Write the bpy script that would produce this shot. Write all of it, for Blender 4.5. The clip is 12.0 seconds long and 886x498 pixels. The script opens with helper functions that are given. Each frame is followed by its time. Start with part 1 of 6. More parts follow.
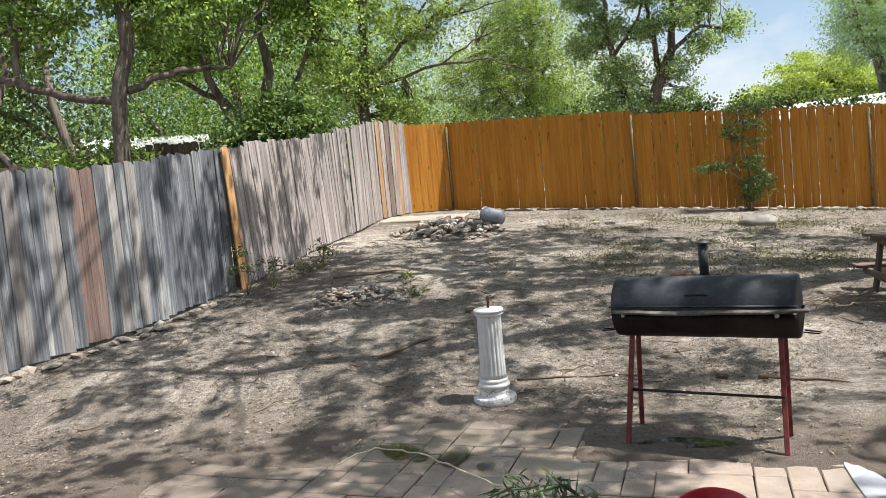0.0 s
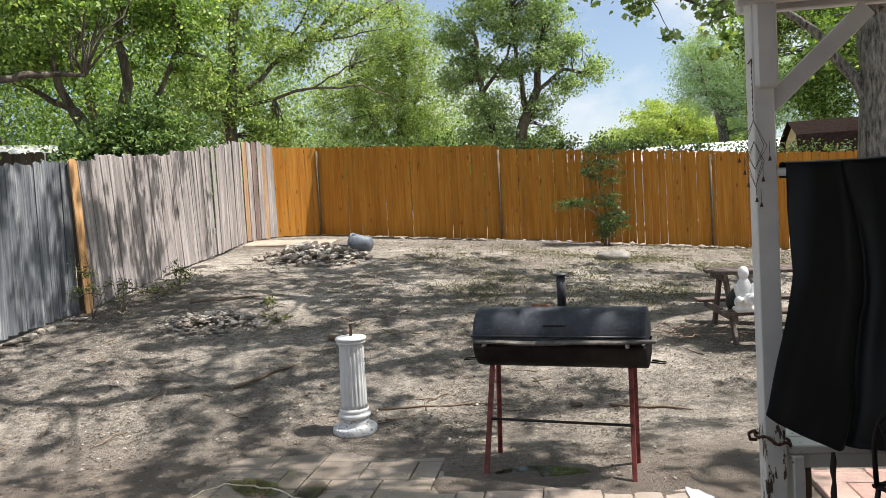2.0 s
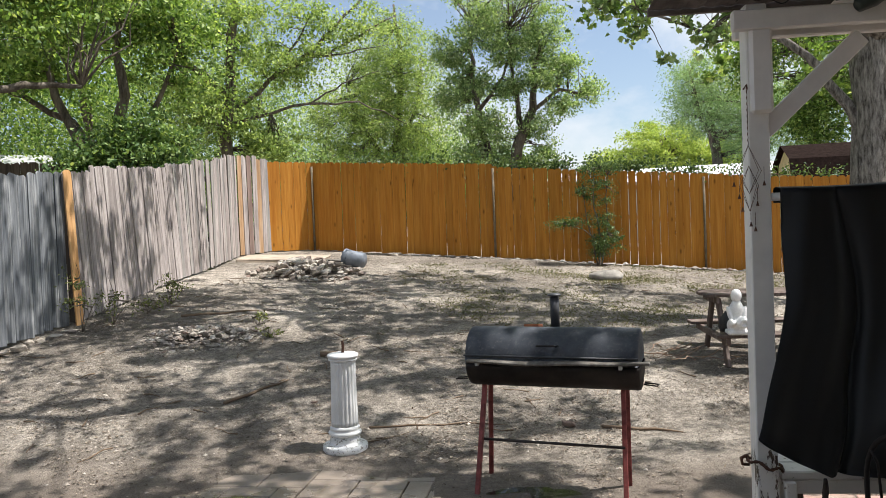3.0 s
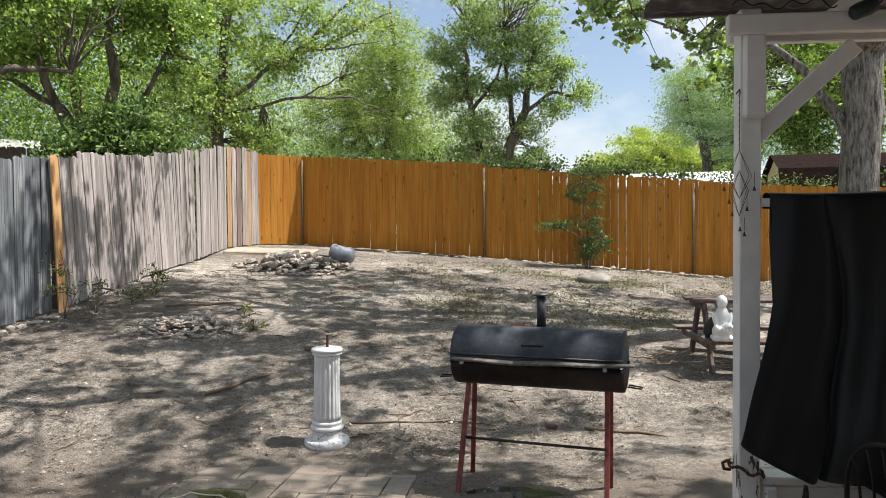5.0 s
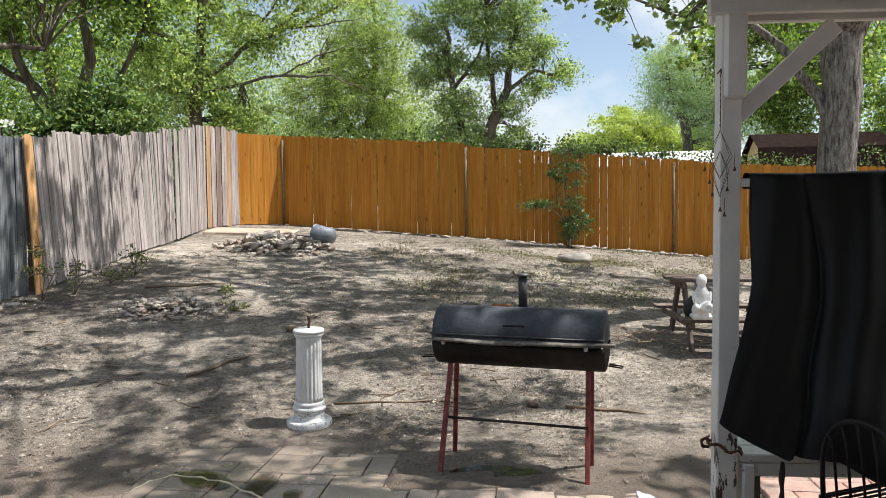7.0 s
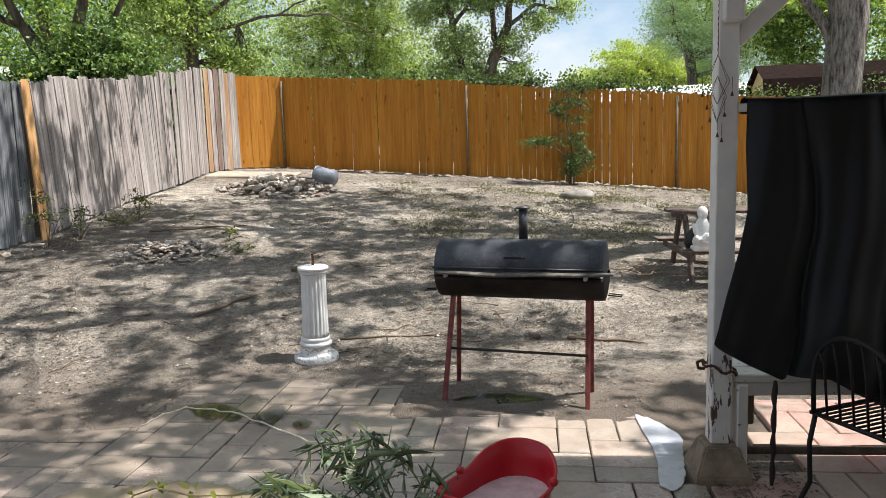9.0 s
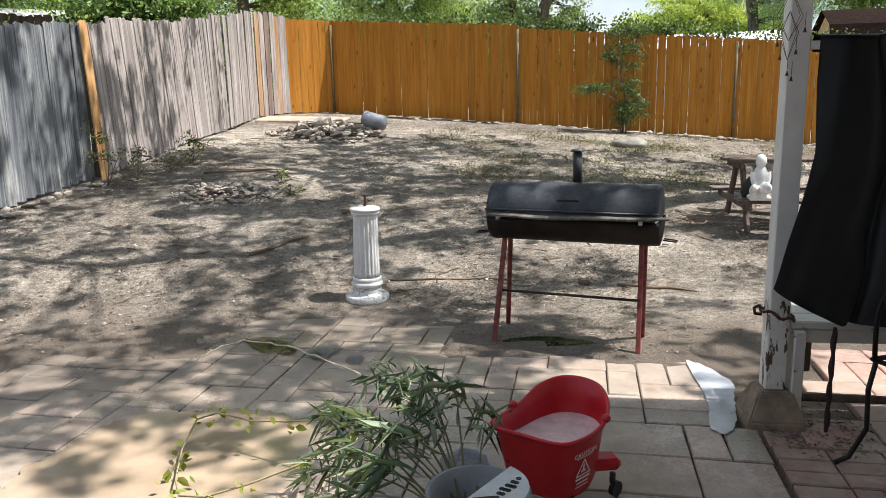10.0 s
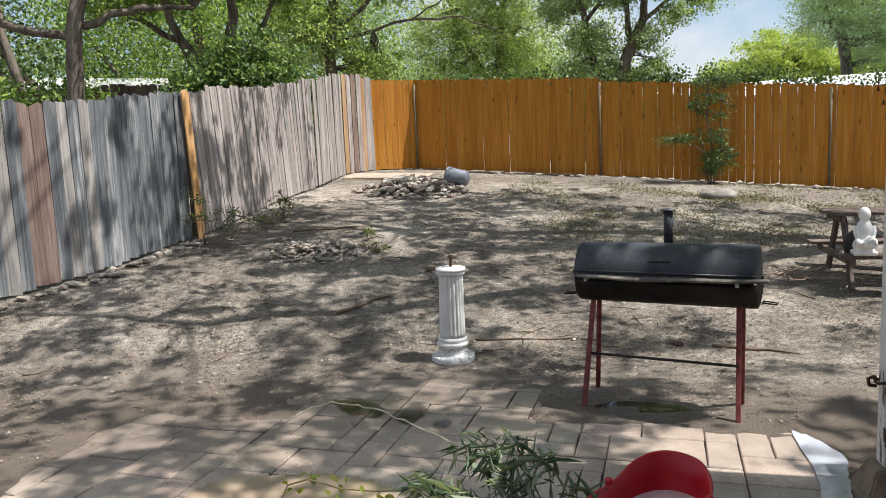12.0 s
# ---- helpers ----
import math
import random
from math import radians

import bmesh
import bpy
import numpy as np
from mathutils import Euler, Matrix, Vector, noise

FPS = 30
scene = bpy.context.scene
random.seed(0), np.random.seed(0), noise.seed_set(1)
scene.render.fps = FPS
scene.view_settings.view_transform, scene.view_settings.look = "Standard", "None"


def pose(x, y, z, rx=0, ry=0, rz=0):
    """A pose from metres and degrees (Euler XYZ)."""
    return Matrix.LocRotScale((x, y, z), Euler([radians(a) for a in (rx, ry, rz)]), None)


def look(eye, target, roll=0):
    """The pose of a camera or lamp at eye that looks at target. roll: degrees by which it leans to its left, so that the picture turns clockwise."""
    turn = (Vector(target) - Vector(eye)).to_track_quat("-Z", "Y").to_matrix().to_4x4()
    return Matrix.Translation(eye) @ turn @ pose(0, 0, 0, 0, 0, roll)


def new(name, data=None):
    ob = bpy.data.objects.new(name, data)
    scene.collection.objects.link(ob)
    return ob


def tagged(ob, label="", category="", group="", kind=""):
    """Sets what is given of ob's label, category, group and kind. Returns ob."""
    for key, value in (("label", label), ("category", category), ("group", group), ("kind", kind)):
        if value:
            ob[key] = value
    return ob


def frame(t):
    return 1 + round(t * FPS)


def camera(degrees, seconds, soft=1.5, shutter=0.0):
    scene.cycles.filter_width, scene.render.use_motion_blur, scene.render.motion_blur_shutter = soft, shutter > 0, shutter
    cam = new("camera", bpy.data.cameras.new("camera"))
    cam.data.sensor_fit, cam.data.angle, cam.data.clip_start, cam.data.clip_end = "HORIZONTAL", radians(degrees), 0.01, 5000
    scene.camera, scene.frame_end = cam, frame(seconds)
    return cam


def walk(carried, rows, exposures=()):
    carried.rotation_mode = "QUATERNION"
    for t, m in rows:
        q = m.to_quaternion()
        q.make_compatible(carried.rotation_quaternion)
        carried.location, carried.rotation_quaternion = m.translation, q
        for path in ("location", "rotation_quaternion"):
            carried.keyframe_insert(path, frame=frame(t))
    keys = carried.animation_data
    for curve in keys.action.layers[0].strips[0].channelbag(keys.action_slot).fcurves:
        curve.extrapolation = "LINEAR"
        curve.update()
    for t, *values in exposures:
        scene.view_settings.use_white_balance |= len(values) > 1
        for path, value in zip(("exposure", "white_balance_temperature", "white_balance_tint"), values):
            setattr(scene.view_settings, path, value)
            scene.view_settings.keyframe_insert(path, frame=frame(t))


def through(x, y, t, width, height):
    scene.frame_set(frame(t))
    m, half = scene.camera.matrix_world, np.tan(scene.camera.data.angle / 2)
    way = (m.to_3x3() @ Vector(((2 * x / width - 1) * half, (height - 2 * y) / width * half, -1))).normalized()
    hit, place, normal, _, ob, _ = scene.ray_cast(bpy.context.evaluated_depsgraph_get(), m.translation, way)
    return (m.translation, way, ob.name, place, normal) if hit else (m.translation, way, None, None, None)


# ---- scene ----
cam = camera(62.0, 12.0, soft=0.6)
PATH = [
    (0, (0.229, -0.342, 1.472), (0.162, 1.651, 1.329), -5.4),
    (0.5, (0.239, -0.325, 1.473), (0.363, 1.667, 1.345), -5.0),
    (1, (0.244, -0.305, 1.467), (0.451, 1.681, 1.346), -4.6),
    (1.5, (0.256, -0.297, 1.461), (0.516, 1.682, 1.349), -3.9),
    (2, (0.259, -0.286, 1.463), (0.55, 1.691, 1.368), -3.2),
    (2.5, (0.252, -0.271, 1.463), (0.561, 1.704, 1.389), -2.6),
    (3, (0.255, -0.281, 1.471), (0.566, 1.694, 1.421), -2.2),
    (5, (0.262, -0.261, 1.456), (0.603, 1.709, 1.403), -0.4),
    (5.5, (0.259, -0.252, 1.45), (0.614, 1.715, 1.376), -0.1),
    (6, (0.263, -0.252, 1.453), (0.631, 1.711, 1.361), -0.1),
    (6.5, (0.266, -0.249, 1.459), (0.646, 1.711, 1.356), -0.3),
    (8.5, (0.27, -0.255, 1.463), (0.657, 1.699, 1.283), -1.3),
    (9, (0.274, -0.295, 1.422), (0.646, 1.652, 1.156), -1.7),
    (9.5, (0.247, -0.3, 1.373), (0.573, 1.64, 1.01), -1.6),
    (10, (0.228, -0.302, 1.378), (0.474, 1.643, 0.981), -1.2),
    (10.5, (0.204, -0.272, 1.409), (0.366, 1.689, 1.051), -1.1),
    (11, (0.206, -0.267, 1.438), (0.306, 1.707, 1.129), -1.4),
    (11.5, (0.201, -0.277, 1.441), (0.258, 1.703, 1.169), -1.8),
    (12, (0.202, -0.277, 1.441), (0.235, 1.706, 1.186), -2.5),
]
walk(cam, [(t, look(eye, target, roll)) for t, eye, target, roll in PATH], ((0.0, 0.82), (3.0, 0.81), (6.5, 0.83), (8.5, 0.80), (9.5, 0.95), (10.5, 0.85), (12.0, 0.69)))

# ---- light ----
SUN_EL, SUN_AZ = radians(63), (0.985, -0.17)
world = bpy.data.worlds.new("sky")
scene.world = world
world.use_nodes = True
wn = world.node_tree
wn.nodes.clear()
w_out = wn.nodes.new("ShaderNodeOutputWorld")
w_bg = wn.nodes.new("ShaderNodeBackground")
w_sky = wn.nodes.new("ShaderNodeTexSky")
w_sky.sky_type = "NISHITA"
w_sky.sun_disc = False
w_sky.sun_elevation = SUN_EL
w_sky.sun_rotation = math.atan2(SUN_AZ[0], SUN_AZ[1])
w_tc = wn.nodes.new("ShaderNodeTexCoord")
w_map = wn.nodes.new("ShaderNodeMapping")
w_map.inputs["Scale"].default_value = (1.0, 1.0, 1.7)
w_map.inputs["Location"].default_value = (0.35, 0.1, 0.0)
w_noise = wn.nodes.new("ShaderNodeTexNoise")
w_noise.inputs["Scale"].default_value = 2.6
w_noise.inputs["Detail"].default_value = 7
w_noise.inputs["Roughness"].default_value = 0.58
w_ramp = wn.nodes.new("ShaderNodeValToRGB")
w_ramp.color_ramp.elements[0].position = 0.455
w_ramp.color_ramp.elements[1].position = 0.61
w_ramp.color_ramp.elements[0].color = (0.12, 0.12, 0.12, 1)
w_mix = wn.nodes.new("ShaderNodeMixRGB")
w_mix.inputs[2].default_value = (5.9, 6.2, 6.6, 1)
w_bg.inputs["Strength"].default_value = 0.088
for a, b in ((w_tc.outputs["Generated"], w_map.inputs[0]), (w_map.outputs[0], w_noise.inputs["Vector"]), (w_noise.outputs[0], w_ramp.inputs[0]),
             (w_ramp.outputs[0], w_mix.inputs[0]), (w_sky.outputs[0], w_mix.inputs[1]), (w_mix.outputs[0], w_bg.inputs[0]), (w_bg.outputs[0], w_out.inputs[0])):
    wn.links.new(a, b)
sun = new("sun", bpy.data.lights.new("sun", "SUN"))
sun.data.energy, sun.data.angle, sun.data.color = 5.0, radians(0.53), (1.0, 0.965, 0.93)
ch = math.cos(SUN_EL)
sun.matrix_world = look((SUN_AZ[0] * ch * 40, SUN_AZ[1] * ch * 40, math.sin(SUN_EL) * 40), (0, 0, 0))


# ---- material helpers ----
class Mat:
    """A node material with a Principled surface and short ways to add noise, ramps and bump."""

    def __init__(self, name, rough=0.8, metal=0.0, color=(0.5, 0.5, 0.5), spec=None):
        self.m = bpy.data.materials.new(name)
        self.m.use_nodes = True
        self.t = self.m.node_tree
        self.p = self.t.nodes["Principled BSDF"]
        self.p.inputs["Roughness"].default_value = rough
        self.p.inputs["Metallic"].default_value = metal
        self.p.inputs["Base Color"].default_value = (*color, 1)
        if spec is not None:
            self.p.inputs["Specular IOR Level"].default_value = spec
        self.tc = self.t.nodes.new("ShaderNodeTexCoord")

    def n(self, kind, **values):
        node = self.t.nodes.new(kind)
        for key, value in values.items():
            node.inputs[key.replace("_", " ")].default_value = value
        return node

    def link(self, a, b):
        self.t.links.new(a, b)

    def coords(self, scale=(1, 1, 1), shift=False):
        mp = self.t.nodes.new("ShaderNodeMapping")
        mp.inputs["Scale"].default_value = scale
        self.link(self.tc.outputs["Object"], mp.inputs[0])
        if shift:
            info = self.t.nodes.new("ShaderNodeObjectInfo")
            mul = self.t.nodes.new("ShaderNodeMath")
            mul.operation = "MULTIPLY"
            mul.inputs[1].default_value = 37.0
            self.link(info.outputs["Random"], mul.inputs[0])
            self.link(mul.outputs[0], mp.inputs["Location"])
        return mp.outputs[0]

    def noise(self, scale, detail=5, rough=0.6, at=None):
        node = self.n("ShaderNodeTexNoise", Scale=scale, Detail=detail, Roughness=rough)
        self.link(at if at is not None else self.tc.outputs["Object"], node.inputs["Vector"])
        return node.outputs[0]

    def ramp(self, source, *stops):
        node = self.t.nodes.new("ShaderNodeValToRGB")
        els = node.color_ramp.elements
        while len(els) < len(stops):
            els.new(0.5)
        for el, (pos, col) in zip(els, stops):
            el.position = pos
            el.color = (*col, 1) if isinstance(col, tuple) else (col, col, col, 1)
        self.link(source, node.inputs[0])
        return node.outputs[0]

    def mix(self, fac, a, b, mode="MIX"):
        node = self.t.nodes.new("ShaderNodeMixRGB")
        node.blend_type = mode
        for i, v in enumerate((fac, a, b)):
            if isinstance(v, (int, float)):
                node.inputs[i].default_value = v if i == 0 else (v, v, v, 1)
            elif isinstance(v, tuple):
                node.inputs[i].default_value = (*v, 1)
            else:
                self.link(v, node.inputs[i])
        return node.outputs[0]

    def rand(self):
        return self.t.nodes.new("ShaderNodeObjectInfo").outputs["Random"]

    def island(self):
        return self.t.nodes.new("ShaderNodeNewGeometry").outputs["Random Per Island"]

    def color(self, source):
        self.link(source, self.p.inputs["Base Color"])
        return self

    def rough(self, source):
        self.link(source, self.p.inputs["Roughness"])
        return self

    def bump(self, source, strength=0.4, distance=0.01):
        node = self.n("ShaderNodeBump", Strength=strength, Distance=distance)
        self.link(source, node.inputs["Height"])
        self.link(node.outputs[0], self.p.inputs["Normal"])
        return self


def leaf_material(name, *stops, through=0.4, rough=0.55):
    m = Mat(name, rough=rough, spec=0.3)
    col = m.ramp(m.island(), *stops)
    m.color(col)
    tr = m.t.nodes.new("ShaderNodeBsdfTranslucent")
    warm = m.mix(1.0, col, (1.35, 1.3, 0.6), "MULTIPLY")
    m.link(warm, tr.inputs[0])
    mx = m.t.nodes.new("ShaderNodeMixShader")
    mx.inputs[0].default_value = through
    m.link(m.p.outputs[0], mx.inputs[1])
    m.link(tr.outputs[0], mx.inputs[2])
    m.link(mx.outputs[0], m.t.nodes["Material Output"].inputs[0])
    return m.m


def wood_material(name, c1, c2, c3, streak=0.5, rough=0.85, knots=0.0, spread_tone=(0.74, 1.16)):
    m = Mat(name, rough=rough, spec=0.2)
    at = m.coords((9, 9, 0.55), shift=True)
    fine = m.coords((60, 60, 1.4), shift=True)
    big = m.noise(1.6, 5, 0.65, at)
    grain = m.noise(1.0, 6, 0.7, fine)
    col = m.ramp(big, (0.3, c1), (0.52, c2), (0.72, c3))
    tone = m.ramp(m.rand(), (0.0, spread_tone[0]), (0.5, 1.0), (1.0, spread_tone[1]))
    col = m.mix(1.0, col, tone, "MULTIPLY")
    col = m.mix(streak, col, m.ramp(grain, (0.36, 0.45), (0.6, 1.05)), "MULTIPLY")
    if knots:
        kn = m.n("ShaderNodeTexVoronoi", Scale=1.0)
        m.link(m.coords((6.5, 6.5, 2.4), shift=True), kn.inputs["Vector"])
        col = m.mix(knots, col, m.ramp(kn.outputs["Distance"], (0.05, 0.25), (0.16, 1.0)), "MULTIPLY")
    m.color(col).bump(grain, 0.5, 0.004)
    return m.m


# ---- materials ----
MUD = (0.22, 0.18, 0.145)


def dirt_material():
    m = Mat("dry_dirt", rough=0.95, spec=0.15)
    big = m.noise(0.55, 6, 0.6)
    mid = m.noise(4.5, 6, 0.7)
    fine = m.noise(58, 8, 0.82)
    speck = m.n("ShaderNodeTexVoronoi", Scale=42.0)
    m.link(m.tc.outputs["Object"], speck.inputs["Vector"])
    col = m.ramp(big, (0.3, (0.165, 0.143, 0.118)), (0.5, (0.28, 0.245, 0.203)), (0.7, (0.45, 0.40, 0.337)))
    col = m.mix(0.75, col, m.ramp(mid, (0.33, 0.42), (0.53, 1.0), (0.7, 1.35)), "MULTIPLY")
    col = m.mix(0.75, col, m.ramp(fine, (0.34, 0.35), (0.52, 1.0), (0.67, 1.5)), "MULTIPLY")
    clod = m.noise(19, 6, 0.75)
    col = m.mix(0.8, col, m.ramp(clod, (0.36, 0.45), (0.5, 1.0), (0.62, 1.35)), "MULTIPLY")
    bits = m.ramp(speck.outputs["Distance"], (0.07, 1.0), (0.16, 0.0))
    pick = m.ramp(speck.outputs["Color"], (0.62, 0.0), (0.7, 1.0))
    bits = m.mix(1.0, bits, pick, "MULTIPLY")
    col = m.mix(bits, col, (0.38, 0.35, 0.305))
    sep = m.t.nodes.new("ShaderNodeSeparateXYZ")
    m.link(m.tc.outputs["Object"], sep.inputs[0])
    wet = m.n("ShaderNodeMapRange", From_Min=5.3, From_Max=4.0)
    wob = m.t.nodes.new("ShaderNodeMath")
    wob.operation = "MULTIPLY_ADD"
    wob.inputs[1].default_value = 1.6
    m.link(m.noise(1.1, 4), wob.inputs[0])
    m.link(sep.outputs[1], wob.inputs[2])
    shift = m.t.nodes.new("ShaderNodeMath")
    shift.operation = "SUBTRACT"
    shift.inputs[1].default_value = 0.8
    side = m.n("ShaderNodeMapRange", From_Min=0.3, From_Max=1.1, To_Min=0.0, To_Max=0.85)
    m.link(sep.outputs[0], side.inputs[0])
    plus = m.t.nodes.new("ShaderNodeMath")
    m.link(wob.outputs[0], plus.inputs[0])
    m.link(side.outputs[0], plus.inputs[1])
    m.link(plus.outputs[0], shift.inputs[0])
    m.link(shift.outputs[0], wet.inputs[0])
    col = m.mix(wet.outputs[0], col, m.mix(0.6, MUD, m.ramp(mid, (0.3, 0.6), (0.7, 1.2)), "MULTIPLY"))
    m.color(col)
    m.rough(m.ramp(wet.outputs[0], (0.0, 0.95), (1.0, 0.42)))
    m.bump(m.mix(0.5, m.mix(0.5, mid, clod), fine), 1.0, 0.05)
    return m.m


def paver_material(name, c1, c2, c3, wet=0.10, dry=0.62, muddy=False):
    m = Mat(name, rough=0.5)
    at = m.coords((1, 1, 1), shift=True)
    col = m.ramp(m.rand(), (0.0, c1), (0.5, c2), (1.0, c3))
    n1 = m.noise(5, 6, 0.65, at)
    n2 = m.noise(70, 4, 0.7, at)
    col = m.mix(0.7, col, m.ramp(n1, (0.3, 0.45), (0.6, 1.2)), "MULTIPLY")
    col = m.mix(0.6, col, m.ramp(n2, (0.35, 0.5), (0.65, 1.3)), "MULTIPLY")
    where = m.t.nodes.new("ShaderNodeNewGeometry").outputs["Position"]
    wash = m.noise(1.5, 7, 0.68, where)
    col = m.mix(m.ramp(wash, (0.36, 0.0), (0.56, 0.9)), col, m.mix(0.5, (0.36, 0.29, 0.23), m.ramp(n1, (0.3, 0.6), (0.7, 1.2)), "MULTIPLY"))
    dot = m.t.nodes.new("ShaderNodeVectorMath")
    dot.operation = "DOT_PRODUCT"
    dot.inputs[1].default_value = (-0.25, 1.0, 0.0)
    m.link(where, dot.inputs[0])
    out = m.t.nodes.new("ShaderNodeMath")
    out.operation = "MULTIPLY_ADD"
    out.inputs[1].default_value = 1.3
    m.link(m.noise(1.7, 5, 0.6, where), out.inputs[0])
    m.link(dot.outputs["Value"], out.inputs[2])
    edge = m.n("ShaderNodeMapRange", From_Min=3.85, From_Max=4.40)
    m.link(out.outputs[0], edge.inputs[0])
    silt = m.noise(9, 6, 0.7, where)
    col = m.mix(m.ramp(silt, (0.56, 0.0), (0.68, 0.5)), col, (0.40, 0.36, 0.315))
    if muddy:
        col = m.mix(edge.outputs[0], col, m.mix(0.5, MUD, m.ramp(n1, (0.3, 0.6), (0.7, 1.2)), "MULTIPLY"))
    m.color(col)
    m.rough(m.ramp(m.noise(1.1, 6, 0.65, where), (0.40, wet), (0.60, dry)))
    m.bump(n2, 0.35, 0.004)
    return m.m


def bark_material(name, c1, c2, scale=9.0):
    m = Mat(name, rough=0.95, spec=0.1)
    v = m.noise(scale, 6, 0.7, m.coords((1, 1, 0.22)))
    f = m.noise(scale * 4, 4, 0.7)
    m.color(m.mix(0.4, m.ramp(v, (0.35, c1), (0.65, c2)), m.ramp(f, (0.3, 0.5), (0.7, 1.2)), "MULTIPLY"))
    m.bump(v, 1.0, 0.04)
    return m.m


def plain_material(name, color, rough=0.6, metal=0.0, vary=0.35, scale=8.0, bump=0.15, spec=None):
    m = Mat(name, rough=rough, metal=metal, color=color, spec=spec)
    n1 = m.noise(scale, 6, 0.65)
    n2 = m.noise(scale * 9, 4, 0.7)
    lo = tuple(c * (1 - vary) for c in color)
    hi = tuple(min(1.0, c * (1 + vary * 0.6)) for c in color)
    m.color(m.mix(0.35, m.ramp(n1, (0.3, lo), (0.65, hi)), m.ramp(n2, (0.3, 0.75), (0.7, 1.1)), "MULTIPLY"))
    m.rough(m.ramp(n1, (0.3, min(1, rough * 1.25)), (0.7, rough * 0.85)))
    m.bump(n2, bump, 0.004)
    return m.m


def paint_material(name, paint, under, cover=0.56, rough=0.55, scale=(14, 14, 4), sharp=0.03, low=None):
    """Old paint that flakes off and shows what is under it; low: it flakes most below this height."""
    m = Mat(name, rough=rough)
    n1 = m.noise(1.6, 7, 0.7, m.coords(scale))
    n2 = m.noise(5, 5, 0.6)
    col = m.mix(0.4, paint, m.ramp(n2, (0.3, 0.6), (0.65, 1.08)), "MULTIPLY")
    fac = n1
    if low is not None:
        sep = m.t.nodes.new("ShaderNodeSeparateXYZ")
        m.link(m.tc.outputs["Object"], sep.inputs[0])
        lift = m.n("ShaderNodeMapRange", From_Min=low, From_Max=low * 0.75, To_Min=0.0, To_Max=0.13)
        m.link(sep.outputs[2], lift.inputs[0])
        add = m.t.nodes.new("ShaderNodeMath")
        m.link(n1, add.inputs[0])
        m.link(lift.outputs[0], add.inputs[1])
        fac = add.outputs[0]
    chips = m.ramp(fac, (cover, 0.0), (cover + sharp, 1.0))
    m.color(m.mix(chips, col, under))
    m.bump(m.ramp(chips, (0.0, 1.0), (1.0, 0.0)), 0.5, 0.003)
    return m.m


DIRT = dirt_material()
PAVER = paver_material("wet_tan_paver", (0.29, 0.248, 0.205), (0.39, 0.338, 0.282), (0.47, 0.35, 0.295), muddy=True)
RED_PAVER = paver_material("red_paver", (0.34, 0.14, 0.115), (0.46, 0.21, 0.18), (0.54, 0.32, 0.275), wet=0.35, dry=0.8)
RED_BRICK = paver_material("dark_red_brick", (0.17, 0.065, 0.055), (0.25, 0.10, 0.085), (0.33, 0.17, 0.14), wet=0.3, dry=0.75)
ORANGE = wood_material("orange_stained_cedar", (0.37, 0.135, 0.016), (0.47, 0.195, 0.027), (0.55, 0.255, 0.045), streak=0.3, rough=0.7, knots=0.75, spread_tone=(0.86, 1.05))
GREY_BOARD = wood_material("weathered_grey_cedar", (0.17, 0.16, 0.16), (0.30, 0.28, 0.26), (0.46, 0.43, 0.40), streak=0.7)
PALE_BOARD = wood_material("pale_weathered_cedar", (0.24, 0.205, 0.19), (0.42, 0.368, 0.345), (0.60, 0.545, 0.515), streak=0.85, spread_tone=(0.88, 1.08))
# weathered grain; its bluish darks and pale streaks also paint shade and sunlit streaks
BLUE_BOARD = wood_material("weathered_blue_shade_cedar", (0.085, 0.095, 0.11), (0.19, 0.20, 0.21), (0.50, 0.50, 0.49), streak=0.9)
RED_BOARD = wood_material("reddish_weathered_cedar", (0.13, 0.088, 0.075), (0.22, 0.155, 0.13), (0.32, 0.25, 0.22), streak=0.7)
NEW_BOARD = wood_material("new_pine", (0.50, 0.26, 0.10), (0.60, 0.34, 0.15), (0.66, 0.42, 0.22), streak=0.35)
TAN_BOARD = wood_material("weathered_tan_pine", (0.30, 0.17, 0.085), (0.42, 0.27, 0.155), (0.52, 0.39, 0.27), streak=0.6)
DARK_BOARD = wood_material("dark_old_fence_wood", (0.07, 0.05, 0.04), (0.12, 0.09, 0.065), (0.17, 0.13, 0.1))
TABLE_WOOD = wood_material("picnic_table_wood", (0.075, 0.055, 0.045), (0.14, 0.105, 0.088), (0.28, 0.235, 0.205))
POST_STEEL = plain_material("weathered_steel_post", (0.15, 0.115, 0.07), 0.85, 0.0, vary=0.4)
STEEL = plain_material("galvanised_steel", (0.045, 0.040, 0.032), 0.9, 0.0)
STONE = plain_material("limestone", (0.25, 0.23, 0.20), 0.9, vary=0.45, scale=7, bump=0.6)
m_ = Mat("rubble_stone", rough=0.92)
m_.color(m_.mix(0.7, m_.ramp(m_.rand(), (0.0, (0.24, 0.17, 0.135)), (0.2, (0.33, 0.28, 0.235)), (0.6, (0.42, 0.37, 0.31)), (1.0, (0.50, 0.46, 0.40))), m_.ramp(m_.noise(14, 6, 0.7), (0.3, 0.5), (0.65, 1.15)), "MULTIPLY")).bump(m_.noise(30, 5), 0.7, 0.012)
RUBBLE = m_.m
BARK = bark_material("grey_brown_bark", (0.065, 0.053, 0.042), (0.23, 0.195, 0.16))
BARK_PALE = bark_material("pale_furrowed_bark", (0.05, 0.043, 0.037), (0.40, 0.37, 0.33), 26.0)
DRY_TWIG = plain_material("dry_reddish_twig", (0.30, 0.20, 0.14), 0.9)
TWIG = plain_material("twig", (0.16, 0.11, 0.07), 0.9)
